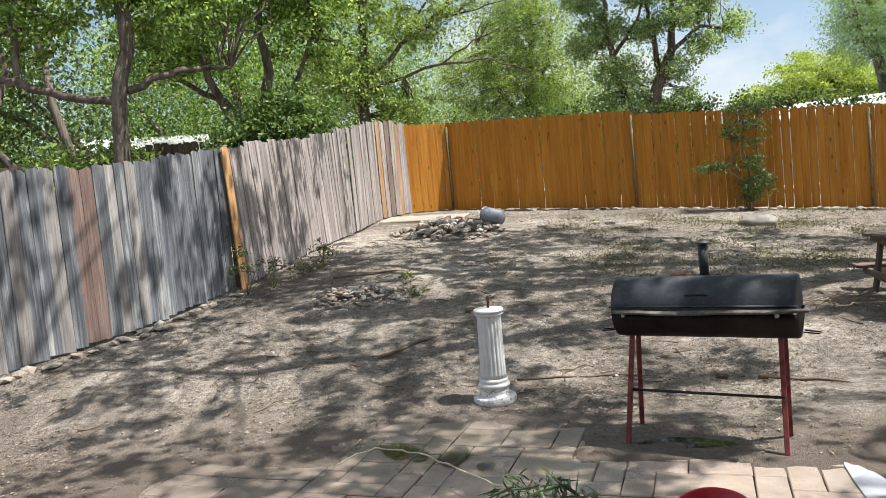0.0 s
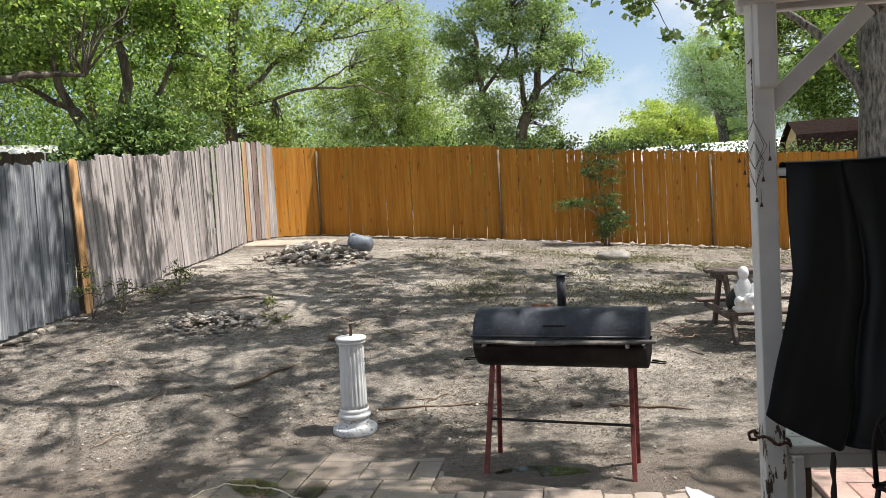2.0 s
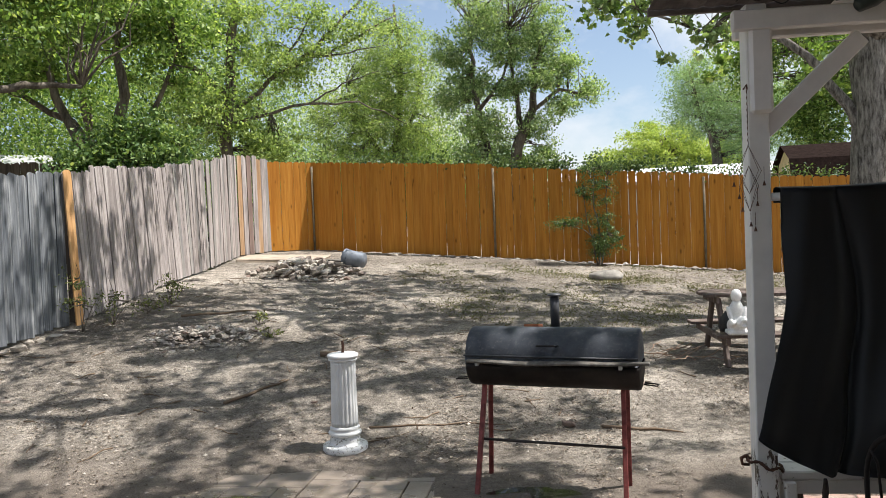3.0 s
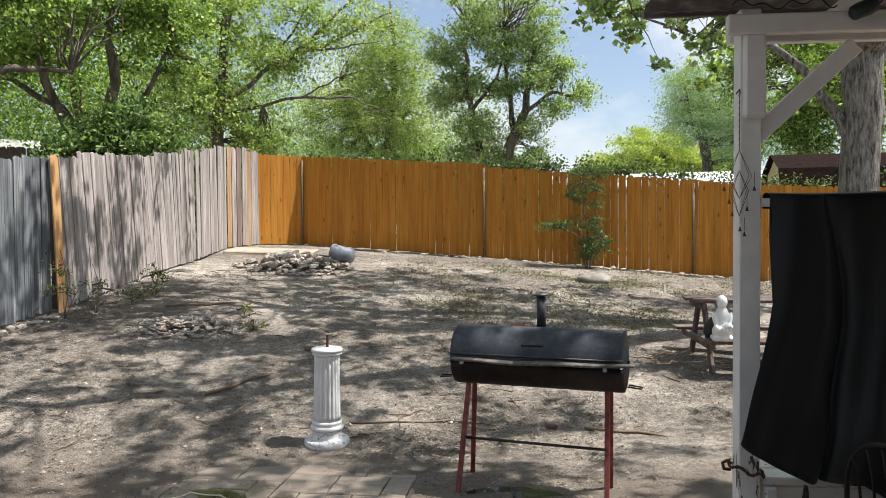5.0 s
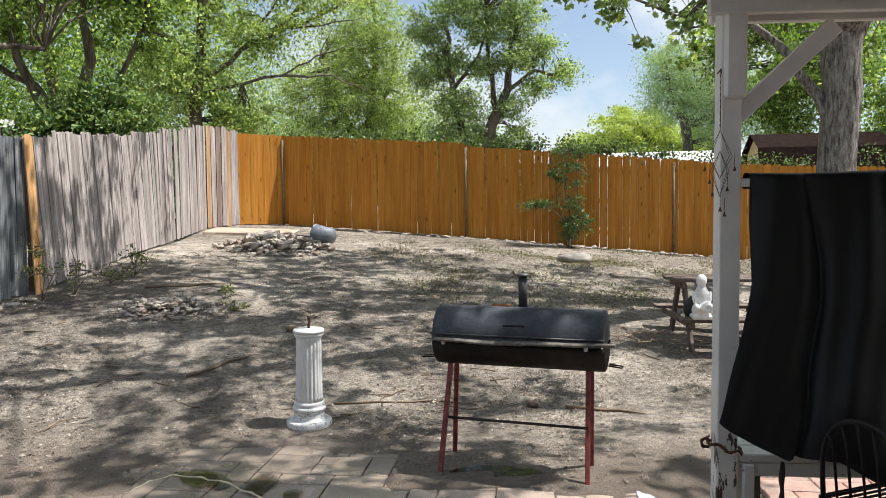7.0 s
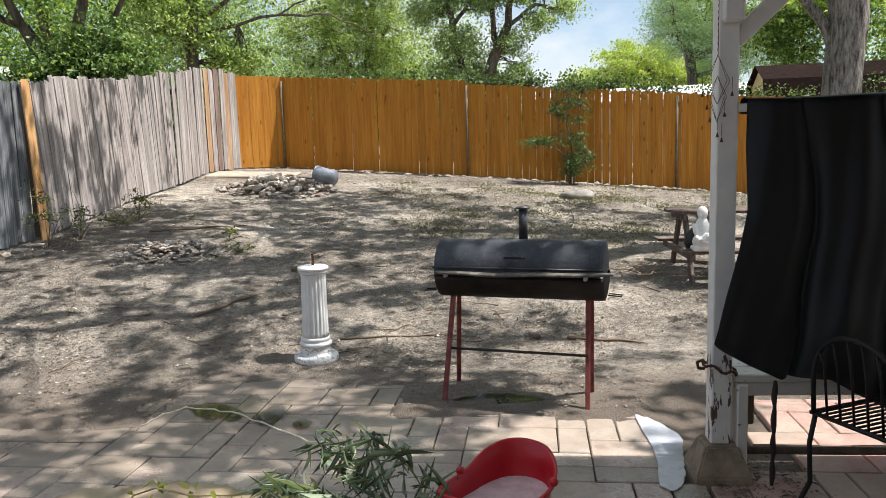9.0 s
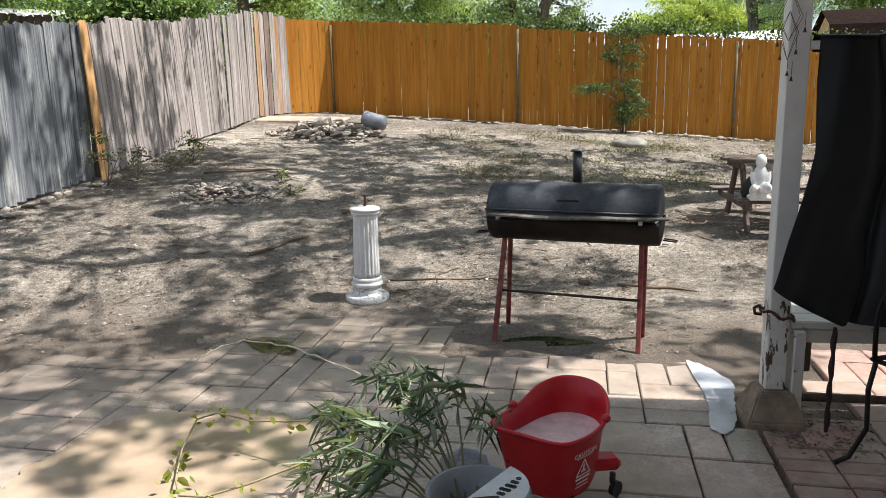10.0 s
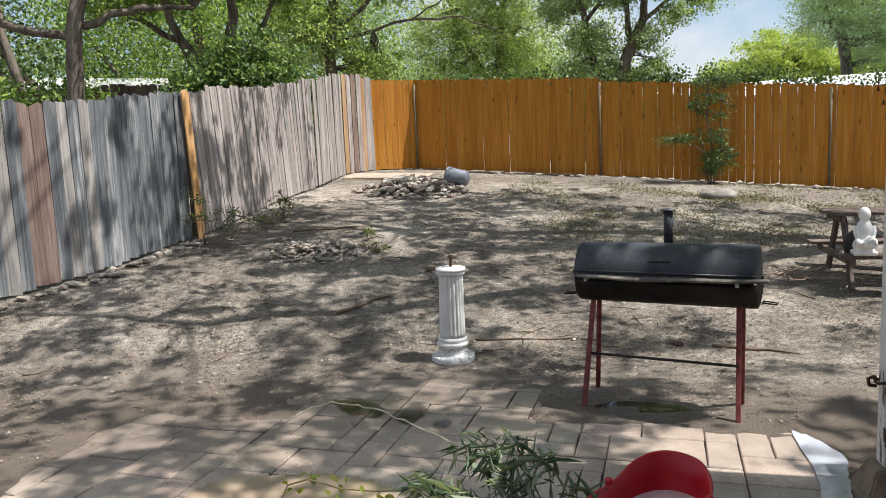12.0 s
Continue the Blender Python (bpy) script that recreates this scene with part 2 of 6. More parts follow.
LEAF_MID = leaf_material("leaf_mid_green", (0.0, (0.07, 0.13, 0.04)), (0.5, (0.17, 0.28, 0.085)), (0.9, (0.38, 0.50, 0.17)), (1.0, (0.52, 0.60, 0.30)), through=0.52)
LEAF_DARK = leaf_material("leaf_dark_green", (0.0, (0.065, 0.125, 0.05)), (0.5, (0.13, 0.22, 0.08)), (0.9, (0.27, 0.37, 0.14)), (1.0, (0.42, 0.50, 0.24)), through=0.42)
LEAF_WEED = leaf_material("leaf_weed_olive", (0.0, (0.07, 0.09, 0.035)), (0.6, (0.17, 0.20, 0.075)), (1.0, (0.34, 0.36, 0.16)), through=0.35)
# dark olive leaf, darkened further to carry shade on shrub, ivy and thicket
LEAF_SHADED = leaf_material("leaf_shaded_green", (0.0, (0.04, 0.075, 0.03)), (0.6, (0.09, 0.15, 0.05)), (1.0, (0.20, 0.27, 0.09)), through=0.28)
LEAF_LIGHT = leaf_material("leaf_light_green", (0.0, (0.12, 0.19, 0.07)), (0.5, (0.27, 0.38, 0.14)), (1.0, (0.50, 0.60, 0.27)), through=0.52)
LEAF_OAK = leaf_material("leaf_oak_green", (0.0, (0.12, 0.195, 0.09)), (0.5, (0.26, 0.37, 0.18)), (0.9, (0.43, 0.54, 0.30)), (1.0, (0.60, 0.67, 0.48)), through=0.5)
LEAF_YELLOW = leaf_material("leaf_yellow_green", (0.0, (0.22, 0.32, 0.08)), (0.5, (0.36, 0.46, 0.12)), (1.0, (0.54, 0.61, 0.20)))
LEAF_BLUE = leaf_material("leaf_grey_green", (0.0, (0.15, 0.25, 0.12)), (0.5, (0.25, 0.37, 0.19)), (1.0, (0.37, 0.48, 0.27)))
LEAF_OLEANDER = leaf_material("leaf_oleander", (0.0, (0.075, 0.12, 0.075)), (0.6, (0.175, 0.24, 0.155)), (1.0, (0.36, 0.42, 0.30)), through=0.25, rough=0.38)
LEAF_VINE = leaf_material("leaf_vine", (0.0, (0.12, 0.16, 0.03)), (0.6, (0.28, 0.33, 0.07)), (1.0, (0.45, 0.46, 0.16)), through=0.35)
LITTER = leaf_material("dry_leaf", (0.0, (0.085, 0.065, 0.05)), (0.6, (0.19, 0.15, 0.115)), (1.0, (0.37, 0.31, 0.245)), through=0.05, rough=0.9)
m_ = Mat("gravel_bits", rough=0.95)
m_.color(m_.ramp(m_.island(), (0.0, (0.08, 0.065, 0.05)), (0.7, (0.27, 0.23, 0.19)), (1.0, (0.50, 0.45, 0.39))))
GRAVEL = m_.m
GRASS = leaf_material("sparse_grass", (0.0, (0.08, 0.085, 0.04)), (0.6, (0.15, 0.15, 0.075)), (1.0, (0.27, 0.25, 0.15)), through=0.3)
LID_BLACK = plain_material("weathered_black_steel", (0.045, 0.047, 0.052), 0.5, 0.25, vary=0.5, scale=11, bump=0.3)
m_ = Mat("scuffed_lid_steel", rough=0.55, metal=0.2)
lid_n = m_.noise(9, 7, 0.72)
m_.color(m_.mix(m_.ramp(m_.noise(48, 5, 0.8), (0.53, 0.0), (0.66, 0.6)), m_.ramp(lid_n, (0.3, (0.07, 0.078, 0.092)), (0.7, (0.145, 0.158, 0.18))), (0.24, 0.24, 0.24))).bump(lid_n, 0.3, 0.004)
LID_SCUFFED = m_.m
BOWL_BLACK = plain_material("soot_brown_steel", (0.034, 0.026, 0.023), 0.5, 0.1, vary=0.5)
LEG_RED = plain_material("rusty_red_paint", (0.20, 0.045, 0.04), 0.6, 0.1, vary=0.5, scale=20)
DARK_STEEL = plain_material("dark_steel", (0.05, 0.042, 0.038), 0.5, 0.6, vary=0.4)
SHELF_GREY = wood_material("grey_shelf_board", (0.07, 0.064, 0.055), (0.14, 0.127, 0.11), (0.26, 0.24, 0.21))
PLASTER = paint_material("white_painted_plaster", (0.74, 0.74, 0.72), (0.30, 0.28, 0.25), cover=0.68, scale=(26, 26, 26), low=0.13)
STATUE_WHITE = plain_material("white_statue_plaster", (0.76, 0.75, 0.72), 0.65, vary=0.2, scale=12)
POST_PAINT = paint_material("flaking_white_paint", (0.76, 0.74, 0.70), (0.085, 0.055, 0.04), cover=0.66, low=0.62)
BEAM_PAINT = paint_material("grey_white_paint", (0.76, 0.73, 0.70), (0.2, 0.16, 0.13), cover=0.72)
BENCH_PAINT = paint_material("worn_bench_paint", (0.62, 0.60, 0.56), (0.16, 0.12, 0.09), cover=0.61, scale=(16, 16, 16))
CONCRETE = plain_material("stained_concrete", (0.28, 0.215, 0.155), 0.9, vary=0.45, scale=9, bump=0.5)
ROOF_SHEET = plain_material("brown_roof_sheet", (0.12, 0.10, 0.09), 0.6, 0.3)
m_ = Mat("black_cloth", rough=0.5, color=(0.007, 0.0072, 0.008), spec=0.6)
m_.p.inputs["Sheen Weight"].default_value = 0.1
m_.bump(m_.noise(180, 3), 0.25, 0.002)
CLOTH = m_.m
BLACK_IRON = plain_material("black_iron", (0.018, 0.016, 0.016), 0.45, 0.5)
RUST = plain_material("rusty_iron", (0.11, 0.055, 0.035), 0.85, 0.3, vary=0.5, scale=30)
STRAP = plain_material("dark_strap", (0.03, 0.018, 0.015), 0.8)
m_ = Mat("red_plastic", rough=0.35, color=(0.52, 0.012, 0.022))
m_.rough(m_.ramp(m_.noise(9, 6, 0.7), (0.3, 0.28), (0.7, 0.55)))
m_.color(m_.mix(0.35, (0.52, 0.012, 0.022), m_.ramp(m_.noise(14, 6, 0.7), (0.3, 0.55), (0.65, 1.1)), "MULTIPLY"))
RED_PLASTIC = m_.m
SOAP = plain_material("soapy_water", (0.74, 0.58, 0.56), 0.12, vary=0.25, scale=14, bump=0.02)
WHITE_PRINT = plain_material("white_print", (0.8, 0.78, 0.75), 0.6, vary=0.1)
PAIL_GREY = plain_material("grey_pail_plastic", (0.20, 0.21, 0.22), 0.45, vary=0.2)
WRINGER = plain_material("light_grey_plastic", (0.50, 0.51, 0.52), 0.45, vary=0.15)
BLACK_RUBBER = plain_material("black_rubber", (0.02, 0.02, 0.02), 0.7)
m_ = Mat("muddy_water", rough=0.08)
m_.color(m_.ramp(m_.noise(3.5, 6, 0.65), (0.35, (0.31, 0.235, 0.165)), (0.65, (0.42, 0.325, 0.235)))).bump(m_.noise(6, 2), 0.02, 0.01)
MUD_WATER = m_.m
m_ = Mat("clear_puddle", rough=0.03)
w_gloss, w_clear, w_fres, w_mx = (m_.t.nodes.new(k) for k in ("ShaderNodeBsdfGlossy", "ShaderNodeBsdfTransparent", "ShaderNodeFresnel", "ShaderNodeMixShader"))
w_gloss.inputs["Roughness"].default_value, w_fres.inputs["IOR"].default_value = 0.04, 1.5
w_clear.inputs["Color"].default_value = (0.62, 0.60, 0.57, 1)
for a, b in ((w_fres.outputs[0], w_mx.inputs[0]), (w_clear.outputs[0], w_mx.inputs[1]), (w_gloss.outputs[0], w_mx.inputs[2]), (w_mx.outputs[0], m_.t.nodes["Material Output"].inputs[0])):
    m_.link(a, b)
WET_FILM = m_.m
# milky water whose pale bluish colour also paints in the sky's reflection
m_ = Mat("soapy_sky_tinted_puddle", rough=0.06)
m_.p.inputs["Alpha"].default_value = 0.85
m_.color(m_.ramp(m_.noise(4, 4), (0.35, (0.30, 0.31, 0.33)), (0.62, (0.52, 0.55, 0.60)))).bump(m_.noise(5, 2), 0.015, 0.01)
PUDDLE = m_.m
ROOF_WHITE = plain_material("white_metal_roof", (0.80, 0.82, 0.84), 0.4, 0.0, vary=0.12, scale=3)
ROOF_GREY = plain_material("grey_shingle_roof", (0.50, 0.50, 0.50), 0.9, vary=0.2)
HOUSE_WALL = plain_material("house_siding", (0.72, 0.69, 0.63), 0.8, vary=0.15)
SHED_YELLOW = plain_material("yellow_shed_siding", (0.66, 0.52, 0.28), 0.8, vary=0.2)
SHED_ROOF = plain_material("brown_shingle", (0.04, 0.026, 0.022), 1.0, spec=0.05, vary=0.4, scale=14, bump=0.6)
GLASS_DARK = plain_material("window_glass", (0.08, 0.1, 0.12), 0.1, vary=0.2)
SLAB = plain_material("pale_stone_slab", (0.38, 0.31, 0.24), 0.9, vary=0.3, scale=5, bump=0.4)


# ---- mesh helpers ----
def part(name, bm, material, parent=None, label="", smooth=False, at=None):
    """Links a bmesh (or a mesh) as one object under a thing or a part."""
    if isinstance(bm, bmesh.types.BMesh):
        me = bpy.data.meshes.new(name)
        bmesh.ops.recalc_face_normals(bm, faces=bm.faces)
        bm.to_mesh(me)
        bm.free()
    else:
        me = bm
    if smooth:
        me.polygons.foreach_set("use_smooth", [True] * len(me.polygons))
    if material and not me.materials:
        me.materials.append(material)
    ob = new(name, me)
    if parent is not None:
        ob.parent = parent
    if at is not None:
        ob.matrix_basis = at
    if label:
        ob["label"] = label
    return ob


def thing(name, m, label, category, group="", kind=""):
    ob = new(name)
    ob.empty_display_size = 0.1
    ob.matrix_basis = m
    return tagged(ob, label, category, group, kind)


def box(bm, lo, hi, bevel=0.0, m=None):
    """A box between two corners, with chamfered edges."""
    size = [b - a for a, b in zip(lo, hi)]
    mid = [(a + b) / 2 for a, b in zip(lo, hi)]
    made = bmesh.ops.create_cube(bm, size=1.0)["verts"]
    bmesh.ops.scale(bm, vec=size, verts=made)
    bmesh.ops.translate(bm, vec=mid, verts=made)
    if bevel:
        edges = list({e for v in made for e in v.link_edges})
        out = bmesh.ops.bevel(bm, geom=edges, offset=bevel, segments=1, affect="EDGES", profile=0.7)
        made = list({v for f in out["faces"] for v in f.verts} | {v for v in made if v.is_valid})
    if m is not None:
        bmesh.ops.transform(bm, matrix=m, verts=made)
    return bm


def lathe(bm, profile, sides=24, wave=None):
    """A turned form round z from (radius, height) pairs; wave(angle, k) scales the radius."""
    rings = []
    for k, (r, z) in enumerate(profile):
        ring = []
        for i in range(sides):
            a = 2 * math.pi * i / sides
            rr = r * (wave(a, k) if wave else 1.0)
            ring.append(bm.verts.new((rr * math.cos(a), rr * math.sin(a), z)))
        rings.append(ring)
    for a, b in zip(rings, rings[1:]):
        for i in range(sides):
            j = (i + 1) % sides
            bm.faces.new((a[i], a[j], b[j], b[i]))
    bm.faces.new(rings[0][::-1])
    bm.faces.new(rings[-1])
    return bm


def tubes(name, lines, sides=7):
    """One mesh of tapered round limbs; lines: (points, radii)."""
    verts, faces = [], []
    for pts, radii in lines:
        pts = [Vector(p) for p in pts]
        base = len(verts)
        side = Vector((0.31, 0.77, 0.13))
        for k, p in enumerate(pts):
            d = (pts[min(k + 1, len(pts) - 1)] - pts[max(k - 1, 0)]).normalized()
            u = side - d * side.dot(d)
            if u.length < 1e-3:
                u = d.orthogonal()
            u.normalize()
            w = d.cross(u)
            side = u
            for i in range(sides):
                a = 2 * math.pi * i / sides
                verts.append(p + (u * math.cos(a) + w * math.sin(a)) * radii[k])
        for k in range(len(pts) - 1):
            for i in range(sides):
                j = (i + 1) % sides
                r0, r1 = base + k * sides, base + (k + 1) * sides
                faces.append((r0 + i, r0 + j, r1 + j, r1 + i))
        faces.append(tuple(base + i for i in range(sides))[::-1])
        faces.append(tuple(base + (len(pts) - 1) * sides + i for i in range(sides)))
    me = bpy.data.meshes.new(name)
    me.from_pydata(verts, [], faces)
    me.polygons.foreach_set("use_smooth", [True] * len(me.polygons))
    me.update()
    return me


LEAF_SHAPES = {"plain": [(-0.5, 0), (-0.06, 1), (0.5, 0)], "ovate": [(-0.5, 0), (-0.22, 0.9), (0.14, 0.78), (0.5, 0)],
               "lobed": [(-0.5, 0), (-0.36, 0.5), (-0.12, 1.05), (-0.02, 0.5), (0.22, 0.8), (0.27, 0.36), (0.5, 0)]}


def quads_mesh(name, verts):
    """A mesh of loose leaves, folded along the middle, from an (n, points, 3) array."""
    n, p = verts.shape[:2]
    h = p // 2
    me = bpy.data.meshes.new(name)
    me.vertices.add(n * p)
    me.vertices.foreach_set("co", np.asarray(verts, dtype=np.float32).ravel())
    order = np.array(list(range(h + 1)) + list(range(h, p)) + [0], dtype=np.int32)
    loops = (np.arange(n, dtype=np.int32)[:, None] * p + order[None, :]).ravel()
    me.loops.add(len(loops))
    me.loops.foreach_set("vertex_index", loops)
    me.polygons.add(n * 2)
    me.polygons.foreach_set("loop_start", np.arange(0, len(loops), h + 1, dtype=np.int32))
    me.update(calc_edges=True)
    return me


def leaf_quads(centres, size, rng, wide=0.55, lift=0.35, up=0.5, along=None, shape="ovate"):
    """Folded leaves at the centres, turned at random, more or less facing up."""
    n = len(centres)
    d = rng.normal(size=(n, 3)) if along is None else along + rng.normal(size=(n, 3)) * 0.35
    if up > 0.8:
        d[:, 2] *= 0.12
    d[:, 2] -= lift
    d /= np.linalg.norm(d, axis=1, keepdims=True)
    nrm = rng.normal(size=(n, 3)) * (1 - up)
    nrm[:, 2] += up
    s = np.cross(d, nrm)
    s /= np.linalg.norm(s, axis=1, keepdims=True) + 1e-6
    k = (size * rng.uniform(0.55, 1.35, n))[:, None]
    fold = np.cross(s, d) * rng.uniform(0.02, 0.16, n)[:, None]
    half = LEAF_SHAPES[shape]
    left = [centres + d * k * a + (s * wide * 0.5 + fold) * k * b for a, b in half]
    right = [centres + d * k * a + (-s * wide * 0.5 + fold) * k * b for a, b in half[1:-1]]
    return np.stack(left + right[::-1], axis=1)


def bent(a, b, rng, n=6, sag=0.08):
    """A crooked line from a to b."""
    a, b = Vector(a), Vector(b)
    span = (b - a).length
    out = []
    for i in range(n + 1):
        f = i / n
        w = math.sin(math.pi * f) * span * sag
        out.append(a.lerp(b, f) + Vector(rng.normal(size=3)) * w * 0.6)
    out[0], out[-1] = a, b
    return out


# ---- ground ----
CU, CV = Vector((0.951, -0.309)), Vector((0.309, 0.951))


def uv_of(x, y):
    return x * CU.x + y * CU.y, x * CV.x + y * CV.y


def xy_of(u, v):
    return u * CU.x + v * CV.x, u * CU.y + v * CV.y


def patio_edge(u):
    """How far out the paving reaches at this place along the house."""
    if u < -1.75:
        return 3.5
    if u < -0.45:
        return 4.35
    if u < 0.95:
        return 3.78
    return 4.15


def lie(x, y):
    """The height of the yard: level by the house, rising to the far corner."""
    u = min(13.0, max(0.0, y - 4.3))
    xx = min(9.0, max(-6.0, x))
    z = 0.09 * u * min(1.0, u) - (0.033 * (xx - 3) + 0.025 * max(0.0, xx - 3.5)) * min(1.0, u / 4)
    return z


def ground_height(x, y):
    z = lie(x, y)
    near = min(1.0, max(0.0, (20 - abs(x)) / 10)) * min(1.0, max(0.0, (24 - abs(y)) / 6))
    z += near * (0.030 * noise.noise((x * 0.8, y * 0.8, 0.3)) + 0.013 * noise.noise((x * 3.1, y * 3.1, 2.0)) + 0.007 * noise.noise((x * 9, y * 9, 5.0))) * min(1, max(0.15, (y - 3.4) / 1.5))
    u, v = uv_of(x, y)
    wob = 0.16 * noise.noise((x * 2.2, y * 2.2, 9.0)) + 0.07 * noise.noise((x * 7, y * 7, 4.0))
    inside = min(max(patio_edge(u) - 0.16 - v + 0.6 * wob, -0.2), max(u + 2.7 + wob, -0.2), 3.6 - u)
    z += 0.006 if -0.2 < inside < 0.2 else 0.0
    z -= 0.032 * min(1.0, max(0.0, inside / 0.14))
    return z


def spread(lo, hi, step, far):
    mid = np.arange(lo, hi + 1e-6, step)
    out = [far * (k / 9) ** 3 for k in range(1, 10)]
    return np.concatenate([lo - np.array(out[::-1]), mid, hi + np.array(out)])


gx, gy = spread(-7.0, 10.0, 0.085, 900), spread(-1.0, 17.5, 0.085, 900)
g_verts = [(x, y, ground_height(x, y)) for y in gy for x in gx]
nx = len(gx)
g_faces = [(j * nx + i, j * nx + i + 1, (j + 1) * nx + i + 1, (j + 1) * nx + i) for j in range(len(gy) - 1) for i in range(nx - 1)]
g_me = bpy.data.meshes.new("ground")
g_me.from_pydata(g_verts, [], g_faces)
tagged(part("ground", g_me, DIRT, smooth=True), "dry bare dirt yard with gravel and leaf litter", "ground", kind="structure")


# ---- fences ----
def board_mesh(w, h, top, rng):
    """A fence board with a dog-eared (top 1) or worn, uneven (top 0) upper end."""
    t = 0.016
    if top:
        prof = [(-w / 2, 0), (w / 2, 0), (w / 2, h - 0.03), (w / 2 - 0.03, h), (-w / 2 + 0.03, h), (-w / 2, h - 0.03)]
    else:
        a, b, c = (rng.uniform(-0.025, 0.01) for _ in range(3))
        prof = [(-w / 2, rng.uniform(0, 0.02)), (w / 2, rng.uniform(0, 0.02)), (w / 2, h - 0.025 + a), (w / 4, h + b), (-w / 4, h + c), (-w / 2, h - 0.025 - a)]
    bm = bmesh.new()
    front = [bm.verts.new((x, -t / 2, z)) for x, z in prof]
    back = [bm.verts.new((x, t / 2, z)) for x, z in prof]
    bm.faces.new(front)
    bm.faces.new(back[::-1])
    for i in range(len(prof)):
        j = (i + 1) % len(prof)
        bm.faces.new((front[j], front[i], back[i], back[j]))
    bmesh.ops.recalc_face_normals(bm, faces=bm.faces)
    me = bpy.data.meshes.new("board")
    bm.to_mesh(me)
    bm.free()
    return me


def fence(name, label, line, pick, width, gap, top, lean=None, rng=None, wobble=0.01, kind=""):
    """line: (x, y, height) at its corners; pick(s, k): the board's material; lean(s): degrees along the line."""
    home = thing(name, pose(line[0][0], line[0][1], lie(line[0][0], line[0][1])), label, "fence", "yard fences", kind)
    inv = home.matrix_basis.inverted()
    meshes = {}
    done, k = 0.0, 0
    for (x0, y0, h0), (x1, y1, h1) in zip(line, line[1:]):
        span = math.hypot(x1 - x0, y1 - y0)
        dx, dy = (x1 - x0) / span, (y1 - y0) / span
        turn = math.degrees(math.atan2(dy, dx))
        s = 0.04 if done else width / 2
        while s < span - 0.02:
            f = s / span
            x, y, h = x0 + dx * s, y0 + dy * s, h0 + (h1 - h0) * f
            mat = pick(done + s, k)
            key = (mat.name, round(h / 0.06), rng.integers(0, 3))
            if key not in meshes:
                meshes[key] = board_mesh(width, round(h / 0.06) * 0.06 + 0.03, top, rng)
                meshes[key].materials.append(mat)
            off = rng.normal() * wobble
            z = lie(x, y) + 0.015 + (rng.uniform(-0.012, 0.012))
            tip = (lean(done + s) if lean else 0.0) + rng.normal() * (0.15 if top else 0.2)
            m = pose(x - dy * off, y + dx * off, z, 0, 0, turn) @ pose(0, 0, 0, rng.normal() * (0.12 if top else 0.22), -tip, rng.normal() * 0.3)
            part("board", meshes[key], None, home, at=inv @ m)
            g = gap * (2.6 if rng.random() < 0.16 else rng.uniform(0.4, 1.2))
            s += width + g
            k += 1
        for zr in (0.32, 0.95, 1.55):
            bm = bmesh.new()
            za, zb = lie(x0, y0) + zr * h0 / 1.83, lie(x1, y1) + zr * h1 / 1.83
            box(bm, (0, 0.034, -0.045), (span, 0.07, 0.045), 0.004)
            slope = math.degrees(math.atan2(zb - za, span))
            part("rail", bm, NEW_BOARD if top else DARK_BOARD, home, at=inv @ pose(x0, y0, za, 0, 0, turn) @ pose(0, 0, 0, 0, -slope, 0))
        done += span
    return home, inv


rng = np.random.default_rng(5)
FAR_LINE = [(-0.93, 15.68, 1.84), (0.0, 15.97, 1.83), (3.61, 14.27, 1.83), (7.47, 13.02, 1.80), (12.6, 11.2, 1.76)]
far_fence, far_inv = fence("wooden_fence", "orange stained cedar privacy fence with dog-eared boards", FAR_LINE, lambda s, k: ORANGE, 0.138, 0.0048, 1, rng=rng, wobble=0.003)
for (x, y, h) in FAR_LINE[1:4]:
    part("post", tubes("post", [([(0, -0.045, -0.3), (0, -0.045, h - 0.02)], [0.024, 0.024])], 10), POST_STEEL, far_fence, "galvanised steel fence post", at=far_inv @ pose(x, y, lie(x, y)))


LEFT_A = [(-5.6, 2.9, 1.80), (-4.0, 5.93, 1.78), (-3.22, 7.0, 1.67), (-2.60, 8.50, 1.68)]
first, first_inv = fence("wooden_fence", "weathered grey board fence with worn tops, bluish shade in the colour", LEFT_A,
                         lambda s, k: RED_BOARD if 4.25 < s < 4.55 or 2.2 < s < 2.4 else (BLUE_BOARD if (k * 7) % 5 > 1 or s > 5.2 else GREY_BOARD), 0.122, 0.0004, 0, rng=rng, wobble=0.004)
part("board", board_mesh(0.115, 1.74, 1, rng), NEW_BOARD, first, "newer unpainted pine board", at=first_inv @ pose(-2.545, 8.54, lie(-2.6, 8.52), 0, 0, 66) @ pose(0, -0.03, 0, 0, -3, 0))
second, second_inv = fence("wooden_fence", "pale weathered board fence, leaning and ragged", [(-2.56, 8.62, 1.70), (-2.17, 11.3, 1.74), (-1.76, 13.1, 1.86), (-1.47, 14.85, 2.00)],
                           lambda s, k: PALE_BOARD if s < 3.4 or k % 3 else GREY_BOARD, 0.112, 0.0003, 0,
                           lean=lambda s: 8.0 - 7.0 * max(0.0, min(1.0, (s - 3.2) / 1.6)), rng=rng, wobble=0.004)
third, third_inv = fence("wooden_fence", "short run of new pine and grey weathered boards", [(-1.45, 14.95, 2.00), (-1.20, 15.30, 1.96), (-0.92, 15.66, 1.90)],
                         lambda s, k: TAN_BOARD if k in (0, 4) else RED_BOARD if k == 2 else (GREY_BOARD, PALE_BOARD)[k % 2], 0.125, 0.003, 0, rng=rng)
